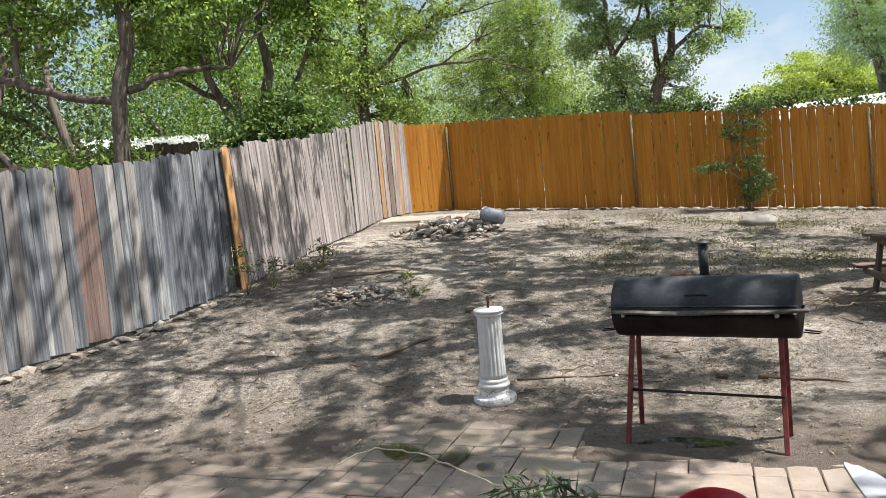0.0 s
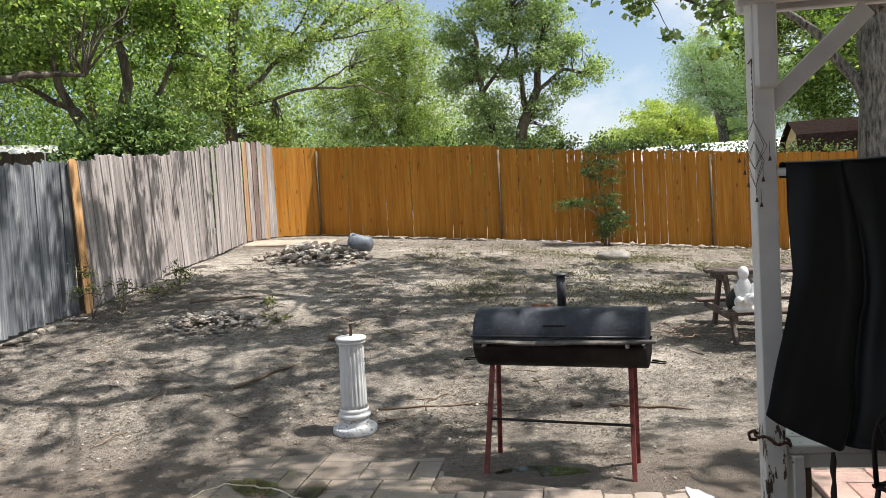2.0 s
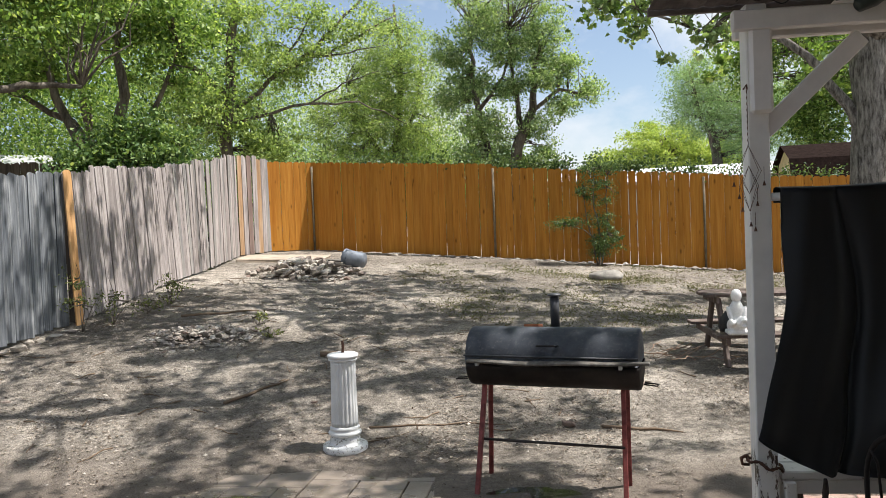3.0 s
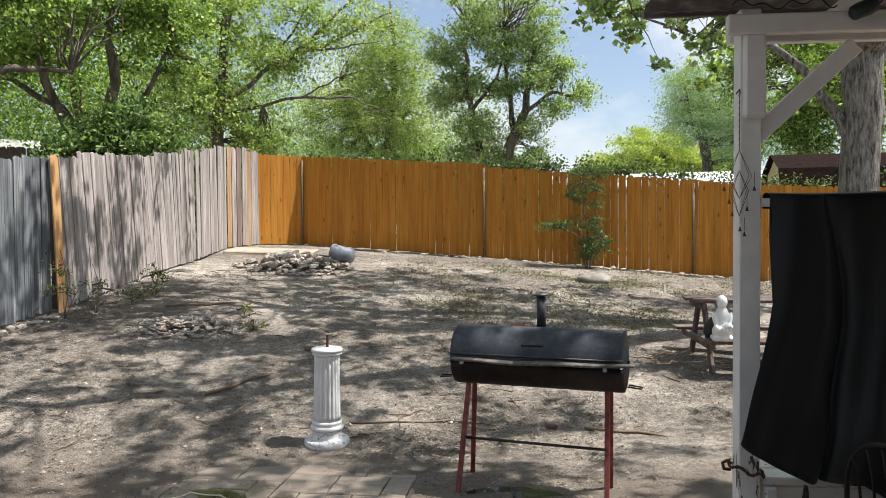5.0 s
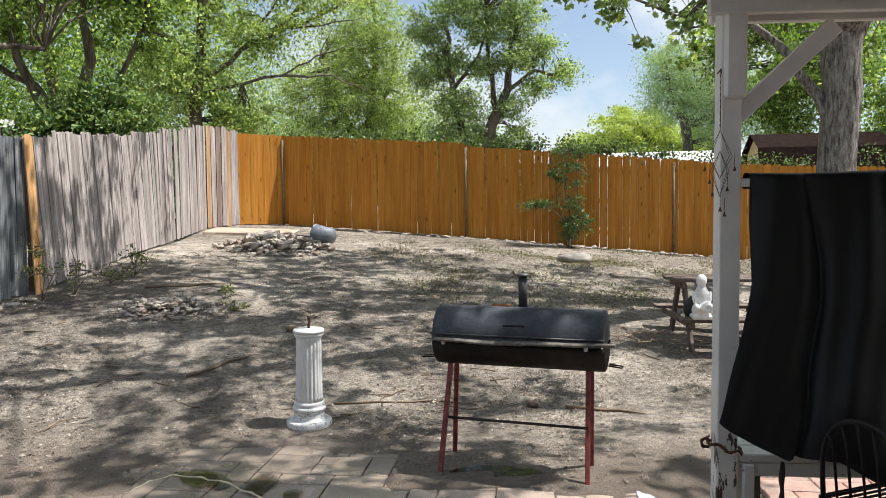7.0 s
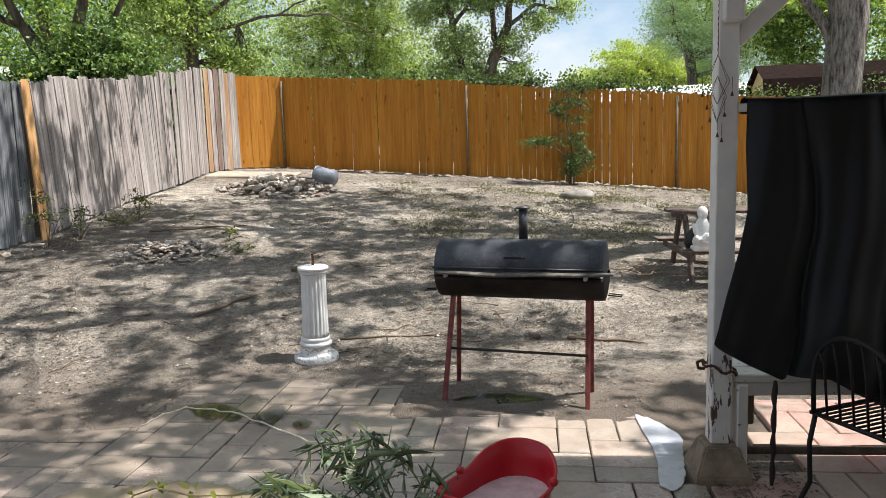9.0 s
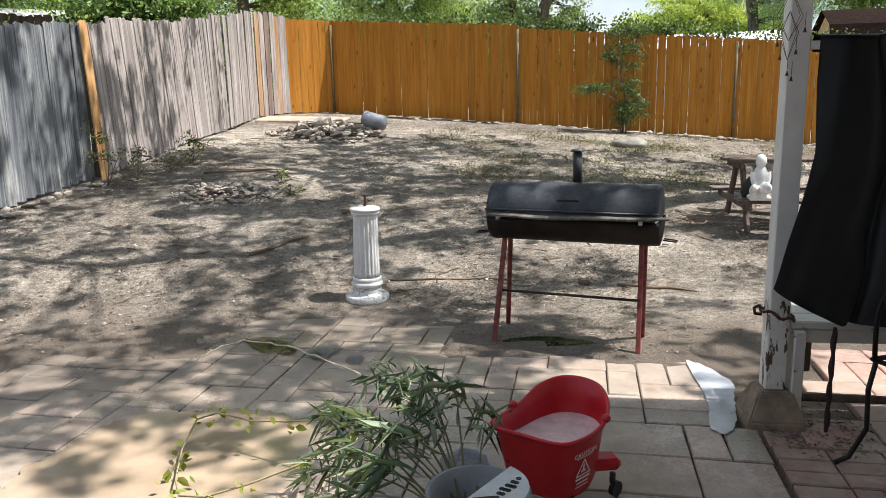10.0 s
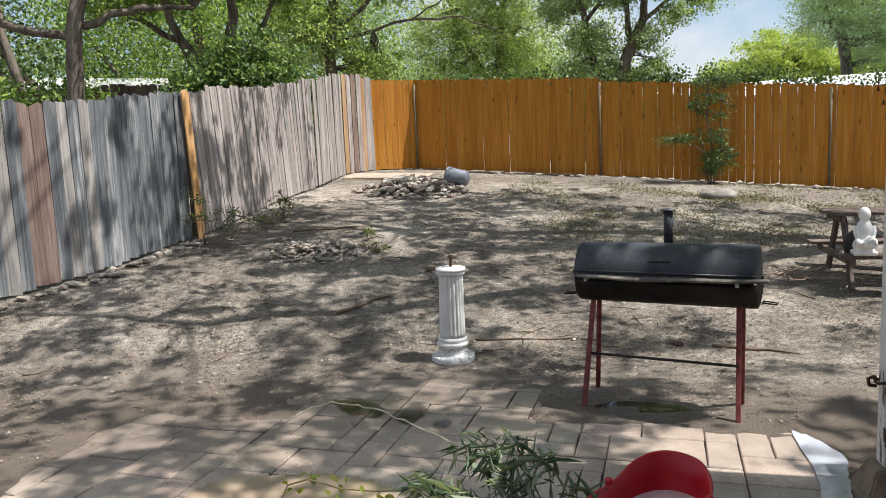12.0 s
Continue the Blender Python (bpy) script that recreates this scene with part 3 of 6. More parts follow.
for ob, inv, x, y, h in ((first, first_inv, -2.55, 8.68, 1.6), (second, second_inv, -1.50, 14.95, 1.85)):
    bm = bmesh.new()
    box(bm, (-0.045, 0.03, -0.3), (0.045, 0.12, h), 0.006)
    part("post", bm, DARK_BOARD, ob, "dark weathered wooden post", at=inv @ pose(x, y, lie(x, y), 0, 0, 70))
back_fence, back_inv = fence("neighbour_fence", "dark old board fence in a neighbouring yard", [(-12.5, 10.4, 1.6), (-7.29, 12.6, 1.64), (-5.2, 13.5, 1.8), (-3.95, 14.0, 1.83)], lambda s, k: DARK_BOARD, 0.14, 0.006, 0, rng=rng)


# ---- stones ----
def stone_mesh(seed, flat=0.6):
    r = random.Random(seed)
    bm = bmesh.new()
    bmesh.ops.create_icosphere(bm, subdivisions=1, radius=1.0)
    for v in bm.verts:
        k = 0.62 + 0.55 * r.random()
        v.co = Vector((v.co.x * k, v.co.y * k * 0.75, max(v.co.z, -0.55) * k * flat))
    me = bpy.data.meshes.new("stone")
    bmesh.ops.recalc_face_normals(bm, faces=bm.faces)
    bm.to_mesh(me)
    bm.free()
    return me


STONES = [stone_mesh(i, 0.45 + 0.08 * (i % 4)) for i in range(8)]
for me in STONES:
    me.materials.append(RUBBLE)
SLAB_STONES = [stone_mesh(40 + i, 0.28) for i in range(4)]
for me in SLAB_STONES:
    me.materials.append(RUBBLE)


def pile(label, cx, cy, rx, ry, h, count, lo, hi, seed, turn=0.0):
    """A heap of broken stones, larger ones in its middle."""
    r = random.Random(seed)
    home = thing("rubble_pile", pose(cx, cy, lie(cx, cy)), label, "rubble pile", "rubble piles")
    ct, st = math.cos(turn), math.sin(turn)
    for i in range(count):
        a, d = r.uniform(0, 2 * math.pi), r.random() ** 0.7
        px, py = math.cos(a) * d * rx, math.sin(a) * d * ry
        x, y = px * ct - py * st, px * st + py * ct
        s = r.uniform(lo, hi) * (1.15 - 0.5 * d)
        z = lie(cx + x, cy + y) - lie(cx, cy) + h * (1 - d ** 1.5) * r.uniform(0.35, 1.0) + s * 0.12
        m = pose(x, y, z, r.uniform(-28, 28), r.uniform(-28, 28), r.uniform(0, 360)) @ Matrix.Diagonal((s, s * r.uniform(0.7, 1.1), s * r.uniform(0.7, 1.1), 1))
        part("stone", r.choice(STONES if r.random() < 0.7 else SLAB_STONES), None, home, at=m)


pile("heap of broken pale limestone rubble on the dirt", -0.08, 12.35, 1.0, 0.85, 0.26, 290, 0.045, 0.14, 3, -0.1)
pile("low heap of broken stone and mortar on the dirt", -1.12, 7.78, 0.66, 0.52, 0.12, 380, 0.016, 0.062, 4, 0.2)


def edging(label, line, step, lo, hi, seed, back=0.0, chance=1.0):
    r = random.Random(seed)
    home = thing("stone_edging", pose(line[0][0], line[0][1], lie(*line[0])), label, "stone edging", "stone edgings")
    inv = home.matrix_basis.inverted()
    for (x0, y0), (x1, y1) in zip(line, line[1:]):
        span = math.hypot(x1 - x0, y1 - y0)
        s = 0.0
        while s < span:
            k = r.uniform(lo, hi)
            if r.random() < chance:
                x, y = x0 + (x1 - x0) * s / span + r.gauss(0, 0.035), y0 + (y1 - y0) * s / span + r.gauss(0, 0.035)
                part("stone", r.choice(STONES + SLAB_STONES), None, home, at=inv @ pose(x, y, lie(x, y) + k * 0.15, r.uniform(-8, 8), r.uniform(-8, 8), r.uniform(0, 360)) @ Matrix.Diagonal((k, k, k * r.uniform(0.7, 1.1), 1)))
            s += k * r.uniform(1.3, 2.0) * step


edging("pale stones laid along the foot of the weathered fence", [(-4.2, 5.2), (-3.82, 5.92), (-3.06, 6.98), (-2.5, 8.35)], 1.0, 0.05, 0.12, 11)
edging("pale stones laid along the foot of the orange fence", [(1.6, 15.0), (3.55, 14.08), (7.4, 12.84), (11.0, 11.6)], 1.0, 0.05, 0.10, 12)
bm = bmesh.new()
bmesh.ops.create_icosphere(bm, subdivisions=3, radius=1.0)
for v in bm.verts:
    k = 1 + 0.22 * noise.noise(v.co * 1.7) + 0.08 * noise.noise(v.co * 5)
    v.co = Vector((v.co.x * 0.29 * k, v.co.y * 0.2 * k, max(v.co.z, -0.6) * 0.115 * k))
tagged(part("boulder", bm, STONE, smooth=True, at=pose(4.88, 11.5, lie(4.88, 11.5) + 0.04, 0, 0, -20)), "rounded grey limestone boulder half sunk in dirt", "rock")
bm = bmesh.new()
box(bm, (-0.95, -0.42, -0.04), (0.75, 0.45, 0.05), 0.015)
for v in bm.verts:
    v.co.x += 0.12 * noise.noise(v.co * 2)
    v.co.y += 0.14 * noise.noise(v.co * 2 + Vector((4, 4, 4)))
tagged(part("stone_slab", bm, SLAB, at=pose(-0.45, 14.3, lie(-0.45, 14.3) + 0.01, 4, 2, -12)), "flat pale stone slab lying by the fence corner", "stone slab")
bm = bmesh.new()
box(bm, (-0.32, -0.12, 0), (0.32, 0.12, 0.04), 0.01)
tagged(part("plank", bm, SHELF_GREY, at=pose(0.35, 13.2, lie(0.35, 13.2) + 0.10, 0, 6, -15)), "short grey plank leaning on rubble", "plank")

# the bucket on its side on the rubble
pail_way = Vector((-0.84, 0.5, 0.14)).to_track_quat("Z", "Y").to_matrix().to_4x4()
pail = thing("bucket", pose(0.74, 12.85, lie(0.74, 12.85) + 0.18) @ pail_way @ Matrix.Scale(0.86, 4), "dented galvanised metal bucket lying on its side", "bucket")
bm = bmesh.new()
lathe(bm, [(0.15, -0.2), (0.185, 0.2), (0.198, 0.205), (0.198, 0.22), (0.182, 0.22), (0.147, -0.185)], 28)
part("body", bm, plain_material("dull_zinc", (0.16, 0.178, 0.205), 0.5, 0.3, vary=0.25), pail, smooth=True)
part("rim_band", tubes("rim_band", [([(0.178 * math.cos(a), 0.178 * math.sin(a), 0.12) for a in np.linspace(0, 2 * math.pi, 25)], [0.008] * 25)], 6), bpy.data.materials["dull_zinc"], pail)


# ---- fluted column ----
col = thing("garden_column", pose(0.325, 4.74, lie(0.32, 4.74) - 0.005, 0.4, 0.5, 0) @ Matrix.Diagonal((1, 1, 0.955, 1)), "white fluted plaster column, chipped and dirty at its base", "column")
bm = bmesh.new()
lathe(bm, [(0.148, -0.02), (0.151, 0.0), (0.151, 0.028), (0.143, 0.037), (0.112, 0.041), (0.103, 0.05), (0.100, 0.064), (0.103, 0.072), (0.097, 0.082), (0.094, 0.10)], 32)
part("base", bm, PLASTER, col, smooth=True)
bm = bmesh.new()
lathe(bm, [(0.092, 0.098), (0.109, 0.106), (0.113, 0.119), (0.106, 0.131), (0.096, 0.136), (0.101, 0.146), (0.101, 0.156), (0.092, 0.168)], 32)
part("ring", bm, PLASTER, col, smooth=True)
bm = bmesh.new()
FL = 20
prof = [(0.092, 0.166), (0.090, 0.2)] + [(0.090 - 0.006 * k / 8, 0.2 + 0.4 * k / 8) for k in range(1, 9)] + [(0.088, 0.628)]
lathe(bm, prof, FL * 6, lambda a, k: 1.0 if k in (0, len(prof) - 1) else 1.0 - 0.075 * max(0.0, math.cos(a * FL)) ** 0.6)
part("shaft", bm, PLASTER, col, smooth=True)
bm = bmesh.new()
lathe(bm, [(0.088, 0.626), (0.097, 0.632), (0.097, 0.642), (0.090, 0.646), (0.102, 0.652), (0.105, 0.664), (0.100, 0.674), (0.07, 0.680), (0.012, 0.682)], 32)
part("cap", bm, PLASTER, col, smooth=True)
part("rod", tubes("rod", [([(0, 0, 0.67), (0.004, 0, 0.72), (0, 0, 0.765)], [0.011, 0.010, 0.009])], 8), RUST, col, "short rusty iron rod")


# ---- barrel grill ----
grill = thing("barrel_grill", pose(1.49, 3.70, 0, 0, 0, -29.5), "black steel barrel grill with chimney on red legs", "grill")
R, ZC, HALF = 0.168, 0.735, 0.472


def half_barrel(a0, a1, r, dish):
    """A run of barrel wall from angle a0 to a1 about its axis, with dished ends and rolled rims."""
    bm = bmesh.new()
    xs = [(-HALF - dish, 0.0), (-HALF - dish * 0.8, 0.5), (-HALF - dish * 0.35, 0.85), (-HALF, 0.985), (-HALF + 0.02, 1.0), (-0.2, 1.0), (0.2, 1.0), (HALF - 0.02, 1.0), (HALF, 0.985), (HALF + dish * 0.35, 0.85), (HALF + dish * 0.8, 0.5), (HALF + dish, 0.0)]
    grid = []
    for x, k in xs:
        grid.append([bm.verts.new((x, math.cos(a) * r * max(k, 0.01), math.sin(a) * r * max(k, 0.01))) for a in np.linspace(a0, a1, 17)])
    for p, q in zip(grid, grid[1:]):
        for i in range(16):
            bm.faces.new((p[i], p[i + 1], q[i + 1], q[i]))
    bmesh.ops.solidify(bm, geom=bm.faces, thickness=0.004)
    return bm


part("lid", half_barrel(radians(-6), radians(186), R, 0.012), LID_SCUFFED, grill, "scuffed black steel lid", smooth=True, at=pose(0, 0.0, ZC + 0.004))
lid = grill.children[-1]
part("bowl", half_barrel(radians(186), radians(354), R - 0.003, 0.02), BOWL_BLACK, grill, smooth=True, at=pose(0, 0, ZC))
part("lid_handle", tubes("lid_handle", [([(-0.052, -0.150, 0.085), (-0.052, -0.195, 0.09), (-0.045, -0.2, 0.092), (0.045, -0.2, 0.092), (0.052, -0.195, 0.09), (0.052, -0.150, 0.085)], [0.006] * 6)], 8), BLACK_IRON, lid, "black bent rod handle")
bm = bmesh.new()
box(bm, (-HALF + 0.02, -R - 0.05, -0.010), (HALF + 0.065, -R - 0.004, 0.004), 0.004)
bmesh.ops.subdivide_edges(bm, edges=[e for e in bm.edges if abs(e.verts[0].co.x - e.verts[1].co.x) > 0.5], cuts=8)
for v in bm.verts:
    v.co.z += 0.006 * noise.noise((v.co.x * 4, 0.0, 0.0)) - 0.012 * max(0.0, 1 - (v.co.x / 0.45) ** 2) * (0.4 if v.co.y > -R - 0.02 else 1.0)
part("front_shelf", bm, SHELF_GREY, grill, "grey weathered wooden shelf strip", at=pose(0, 0, ZC + 0.012, 0, -0.6, 0))
for x in (-0.40, 0.385):
    bm = bmesh.new()
    box(bm, (-0.010, -R - 0.02, -0.024), (0.010, -R + 0.012, -0.002), 0.003)
    part("bracket", bm, WRINGER, grill, "small pale metal bracket", at=pose(x, 0, ZC - 0.002))
part("rim_strip", tubes("rim_strip", [([(-HALF - 0.005, -R - 0.004, 0.03), (HALF + 0.005, -R - 0.004, 0.03)], [0.006, 0.006])], 6), LID_BLACK, grill, at=pose(0, 0, ZC))
chim = part("chimney", tubes("chimney", [([(0, 0, 0), (0, 0, 0.188)], [0.026, 0.026])], 16), LID_BLACK, grill, "black pipe chimney", at=pose(0.0, 0.06, ZC + R - 0.02))
bm = bmesh.new()
lathe(bm, [(0.012, 0.190), (0.040, 0.194), (0.040, 0.202), (0.01, 0.210)], 16)
part("chimney_cap", bm, LID_BLACK, chim, smooth=True)
for s, x in ((-1, -0.395), (1, 0.385)):
    for fy in (-1, 1):
        top, foot = Vector((x + 0.006 * fy, fy * 0.035, ZC - R * 0.93)), Vector((x + (0.012 if fy < 0 else -0.006) * s - (0.045 if fy > 0 and s < 0 else 0.0), (-0.195 if s > 0 else -0.24) if fy < 0 else 0.125, -0.02))
        bm = bmesh.new()
        d = foot - top
        box(bm, (-0.013, -0.013, -d.length), (0.013, 0.013, 0.0), 0.003)
        part("leg", bm, LEG_RED, grill, "rusty red painted steel leg", at=Matrix.Translation(top) @ (-d).to_track_quat("Z", "Y").to_matrix().to_4x4())
    hx = s * (HALF + 0.02)
    part("end_handle", tubes("end_handle", [([(hx, -0.07, -0.12), (hx + s * 0.07, -0.075, -0.125), (hx + s * 0.075, -0.03, -0.125), (hx, -0.02, -0.12)], [0.004] * 4)], 6), BLACK_IRON, grill, "black bent rod handle", at=pose(0, 0, ZC))
part("stretcher", tubes("stretcher", [([(-0.398, -0.125, 0.285), (0.392, -0.125, 0.285)], [0.008, 0.008])], 8), DARK_STEEL, grill, "thin dark steel cross rod")


# ---- porch ----
PU = (0.966, -0.259)
PORCH = pose(1.978, 2.462, 0, 0, 0, math.degrees(math.atan2(PU[1], PU[0])))
# wall out of view behind the camera, kept pale to bounce light onto the porch
house = thing("house", pose(0, -1.3, 0), "unseen house wall behind the porch, plain pale siding that bounces light", "house")
bm = bmesh.new()
box(bm, (-6, -0.2, -0.1), (7, 0.0, 3.0))
part("wall", bm, HOUSE_WALL, house)
porch = thing("porch", PORCH, "white flaking timber porch post with beam and brace", "porch")
bm = bmesh.new()
box(bm, (-0.042, -0.042, 0.15), (0.042, 0.042, 2.32), 0.005)
part("post", bm, POST_PAINT, porch, "white flaking painted timber post")
bm = bmesh.new()
box(bm, (-0.035, -0.075, 1.885), (0.052, -0.043, 2.22), 0.012)
part("splice_board", bm, BEAM_PAINT, porch)
bm = bmesh.new()
box(bm, (-0.10, -0.085, 2.21), (3.3, -0.045, 2.288), 0.005)
part("beam", bm, BEAM_PAINT, porch, "grey white painted front beam")
bm = bmesh.new()
box(bm, (-0.06, 0.045, 2.205), (3.3, 0.085, 2.305), 0.005)
part("beam", bm, BEAM_PAINT, porch)
bm = bmesh.new()
box(bm, (-0.035, -0.02, 0.0), (0.035, 0.02, 0.52), 0.004)
part("brace", bm, BEAM_PAINT, porch, "grey white diagonal brace", at=pose(0.03, -0.0, 1.82, 0, 47, 0))
for x in (0.42, 1.3, 2.2):
    bm = bmesh.new()
    box(bm, (-0.022, -3.2, -0.045), (0.022, 0.25, 0.045), 0.004)
    part("rafter", bm, BEAM_PAINT, porch, at=pose(x, 0, 2.352, -4, 0, 0))
bm = bmesh.new()
rows = []
for j in range(2):
    yy = 0.277 if j == 0 else -3.5
    rows.append([bm.verts.new((-0.36 + 0.02 * i, yy, 2.408 + 0.004 * math.sin(i * 1.7) + (0.266 if j else 0))) for i in range(185)])
for i in range(184):
    bm.faces.new((rows[0][i], rows[0][i + 1], rows[1][i + 1], rows[1][i]))
bmesh.ops.solidify(bm, geom=bm.faces, thickness=0.004)
part("roof_sheet", bm, ROOF_SHEET, porch, "brown corrugated metal roof sheet")
bm = bmesh.new()
box(bm, (-0.36, 0.28, 2.385), (3.3, 0.302, 2.425), 0.003)
part("roof_edge", bm, ROOF_SHEET, porch, "dark drip edge of the roof")
part("rail", tubes("rail", [([(0.04, -0.02, 1.555), (1.5, -0.02, 1.545)], [0.017, 0.017])], 10), BEAM_PAINT, porch, "white round rail")
part("wire", tubes("wire", [([(-0.09 + 0.012 * k, -0.095 - 0.01 * math.sin(k * 0.5), 2.318 + 0.022 * math.sin(k * 0.55) * math.cos(k * 0.21)) for k in range(34)], [0.003] * 34)], 5), BLACK_IRON, porch, "dark loose wire on the beam")
bm = bmesh.new()
lathe(bm, [(0.014, 0.0), (0.028, 0.01), (0.032, 0.07), (0.026, 0.10), (0.008, 0.11)], 14)
lamp_body = part("lamp_head", bm, plain_material("dark_green_plastic", (0.02, 0.03, 0.025), 0.5), porch, "dark green plastic light string end", smooth=True, at=pose(0.34, -0.122, 2.262, 0, 68, 0))
part("cord", tubes("cord", [([(0.0, 0.0, 0.08), (0.0, 0.02, 0.13), (-0.03, 0.02, 0.17)], [0.005, 0.004, 0.003])], 6), BLACK_IRON, lamp_body)
pier = thing("pier_block", PORCH, "tapered stained concrete pier block under the post", "pier block")
bm = bmesh.new()
for (k, z) in ((0.118, -0.05), (0.114, 0.03), (0.068, 0.15)):
    for sx, sy in ((-1, -1), (1, -1), (1, 1), (-1, 1)):
        bm.verts.new((k * sx, k * sy, z))
bm.verts.ensure_lookup_table()
V = bm.verts
bm.faces.new((V[8], V[9], V[10], V[11]))
bm.faces.new((V[3], V[2], V[1], V[0]))
for a in (0, 4):
    for i in range(4):
        j = (i + 1) % 4
        bm.faces.new((V[a + i], V[a + j], V[a + 4 + j], V[a + 4 + i]))
bmesh.ops.bevel(bm, geom=list(bm.edges), offset=0.008, segments=2, affect="EDGES")
part("block", bm, CONCRETE, pier)

# chain wrapped round the post
links = []
for k in range(40):
    a = 2 * math.pi * k / 40
    links.append((0.062 * math.cos(a) * (1.1 if abs(math.cos(a)) > 0.7 else 1.0), 0.062 * math.sin(a), 0.475 + 0.008 * math.sin(5 * a) - 0.02 * math.cos(a)))
chain = thing("chain", PORCH, "rusty chain wrapped round the white porch post", "chain")
part("loop", tubes("loop", [(links + [links[0]], [0.005 + 0.0025 * (k % 2) for k in range(41)])], 6), RUST, chain)
part("hook", tubes("hook", [([(-0.062, 0, 0.47), (-0.09, -0.01, 0.475), (-0.095, -0.01, 0.50), (-0.075, -0.01, 0.51)], [0.007] * 4)], 6), RUST, chain)
# hanging wind chime on the post
chime = thing("wind_chime", PORCH @ pose(-0.048, -0.06, 0), "rusty wire wind chime hanging by a chain on the post", "wind chime")
part("hook", tubes("hook", [([(0.0, 0.045, 1.99), (0, 0.0, 2.0), (0, -0.005, 1.98)], [0.003] * 3)], 5), RUST, chime)
part("chain", tubes("chain", [([(0.001 * (-1) ** k, 0, 1.985 - 0.012 * k) for k in range(20)], [0.0026 if k % 2 else 0.001 for k in range(20)])], 5), RUST, chime)
wires = []
for q in range(4):
    c, s = math.cos(q * math.pi / 2 + 0.5), math.sin(q * math.pi / 2 + 0.5)
    for (r0, z0, r1, z1) in ((0.0, 1.76, 0.06, 1.66), (0.06, 1.66, 0.0, 1.57), (0.0, 1.68, 0.045, 1.60), (0.045, 1.60, 0.0, 1.50)):
        wires.append(([(c * r0, s * r0 * 0.5, z0), (c * r1, s * r1 * 0.5, z1)], [0.001, 0.001]))
part("wire_frame", tubes("wire_frame", wires, 5), RUST, chime)
for k, (x, z) in enumerate(((-0.058, 1.60), (-0.04, 1.55), (0.0, 1.44), (0.03, 1.52), (0.056, 1.60), (-0.03, 1.50), (0.02, 1.42))):
    bell = part("bell", lathe(bmesh.new(), [(0.007, 0), (0.006, 0.004), (0.0035, 0.012), (0.0015, 0.02)], 10), RUST, chime, at=pose(x, -0.005 * (k % 3), z))
    part("string", tubes("string", [([(0, 0, 0.024), (0, 0, 0.075)], [0.001, 0.001])], 4), RUST, bell)

# bench by the post
bench = thing("porch_bench", PORCH, "low white wooden bench with worn peeling paint", "bench")
for k, y in enumerate((-0.03, 0.095, 0.22)):
    bm = bmesh.new()
    box(bm, (0.055, y, 0.415), (1.5, y + 0.118, 0.45), 0.006)
    part("seat_board", bm, BENCH_PAINT, bench)
bm = bmesh.new()
box(bm, (0.075, -0.02, 0.355), (1.5, 0.0, 0.413), 0.004)
part("apron", bm, BENCH_PAINT, bench)
for x in (0.062, 1.4):
    for y in (-0.055, 0.25):
        bm = bmesh.new()
        box(bm, (x, y, -0.02 if x > 1 else 0.0), (x + 0.045, y + 0.085, 0.413), 0.005)
        part("leg", bm, BENCH_PAINT, bench)
bm = bmesh.new()
box(bm, (0.11, 0.0, 0.22), (0.15, 0.06, 0.36), 0.006)
part("corner_block", bm, DARK_BOARD, bench, "dark wooden corner block")
part("stretcher", tubes("stretcher", [([(0.10, 0.04, 0.09), (1.45, 0.04, 0.08)], [0.017, 0.017])], 8), DARK_BOARD, bench, "dark lower rail")

# black cloth over the rail
cloth = thing("black_cloth", PORCH, "black cloth hanging in folds over the rail", "cloth")
bm = bmesh.new()
NX, NZ = 170, 46
grid = []
for j in range(NZ + 1):
    f = j / NZ
    row = []
    for i in range(NX + 1):
        s = i / NX
        left = 0.066 - 0.02 * f - 0.145 * max(0.0, (f - 0.45) / 0.55) ** 1.15
        x = left + (1.22 - left) * s
        drop = 0.94 + 0.15 * min(1, s / 0.20) ** 0.8 + 0.75 * max(0, s - 0.34)
        z = 1.585 - drop * f - 0.004 * math.sin(s * 9) * (1 - f)
        q = s * 4.6 + 0.3 * math.sin(2.2 * f + s * 6) + 0.9 * noise.noise((s * 4, f * 1.3, 8.0))
        pleat = 1 - 2 * abs(math.sin(math.pi * q)) ** 0.7
        fold = pleat * (1.0 + 0.5 * noise.noise((s * 9, 0.0, 2.0))) + 0.15 * math.sin(s * 61 + 4 * f) + 1.5 * noise.noise((s * 6, f * 3.2, 1.5)) * f
        y = -0.075 - 0.10 * f ** 1.4 + (fold - 0.5) * (0.016 + 0.030 * f ** 0.7)
        row.append(bm.verts.new((x, y, z)))
    grid.append(row)
back = []
for j in range(1, 6):
    row = []
    for i in range(NX + 1):
        v = grid[0][i].co
        a = min(1.0, j / 4) * math.pi
        row.append(bm.verts.new((v.x, -0.022 - 0.038 * math.cos(a), v.z - 0.004 + 0.014 * math.sin(a) - max(0, j - 4) * 0.05)))
    back.append(row)
full = back[::-1] + grid
for p, q in zip(full, full[1:]):
    for i in range(NX):
        bm.faces.new((p[i], p[i + 1], q[i + 1], q[i]))
bmesh.ops.solidify(bm, geom=bm.faces, thickness=0.003)
part("drape", bm, CLOTH, cloth, smooth=True)
strap = []
for k in range(31):
    strap.append((0.155 + 0.0015 * math.sin(k), -0.205, 0.48 - 0.0145 * k))
part("strap", tubes("strap", [(strap, [0.007 + 0.006 * abs(math.sin(k * 0.42)) for k in range(31)])], 6), STRAP, cloth, "dark twisted hanging strap")

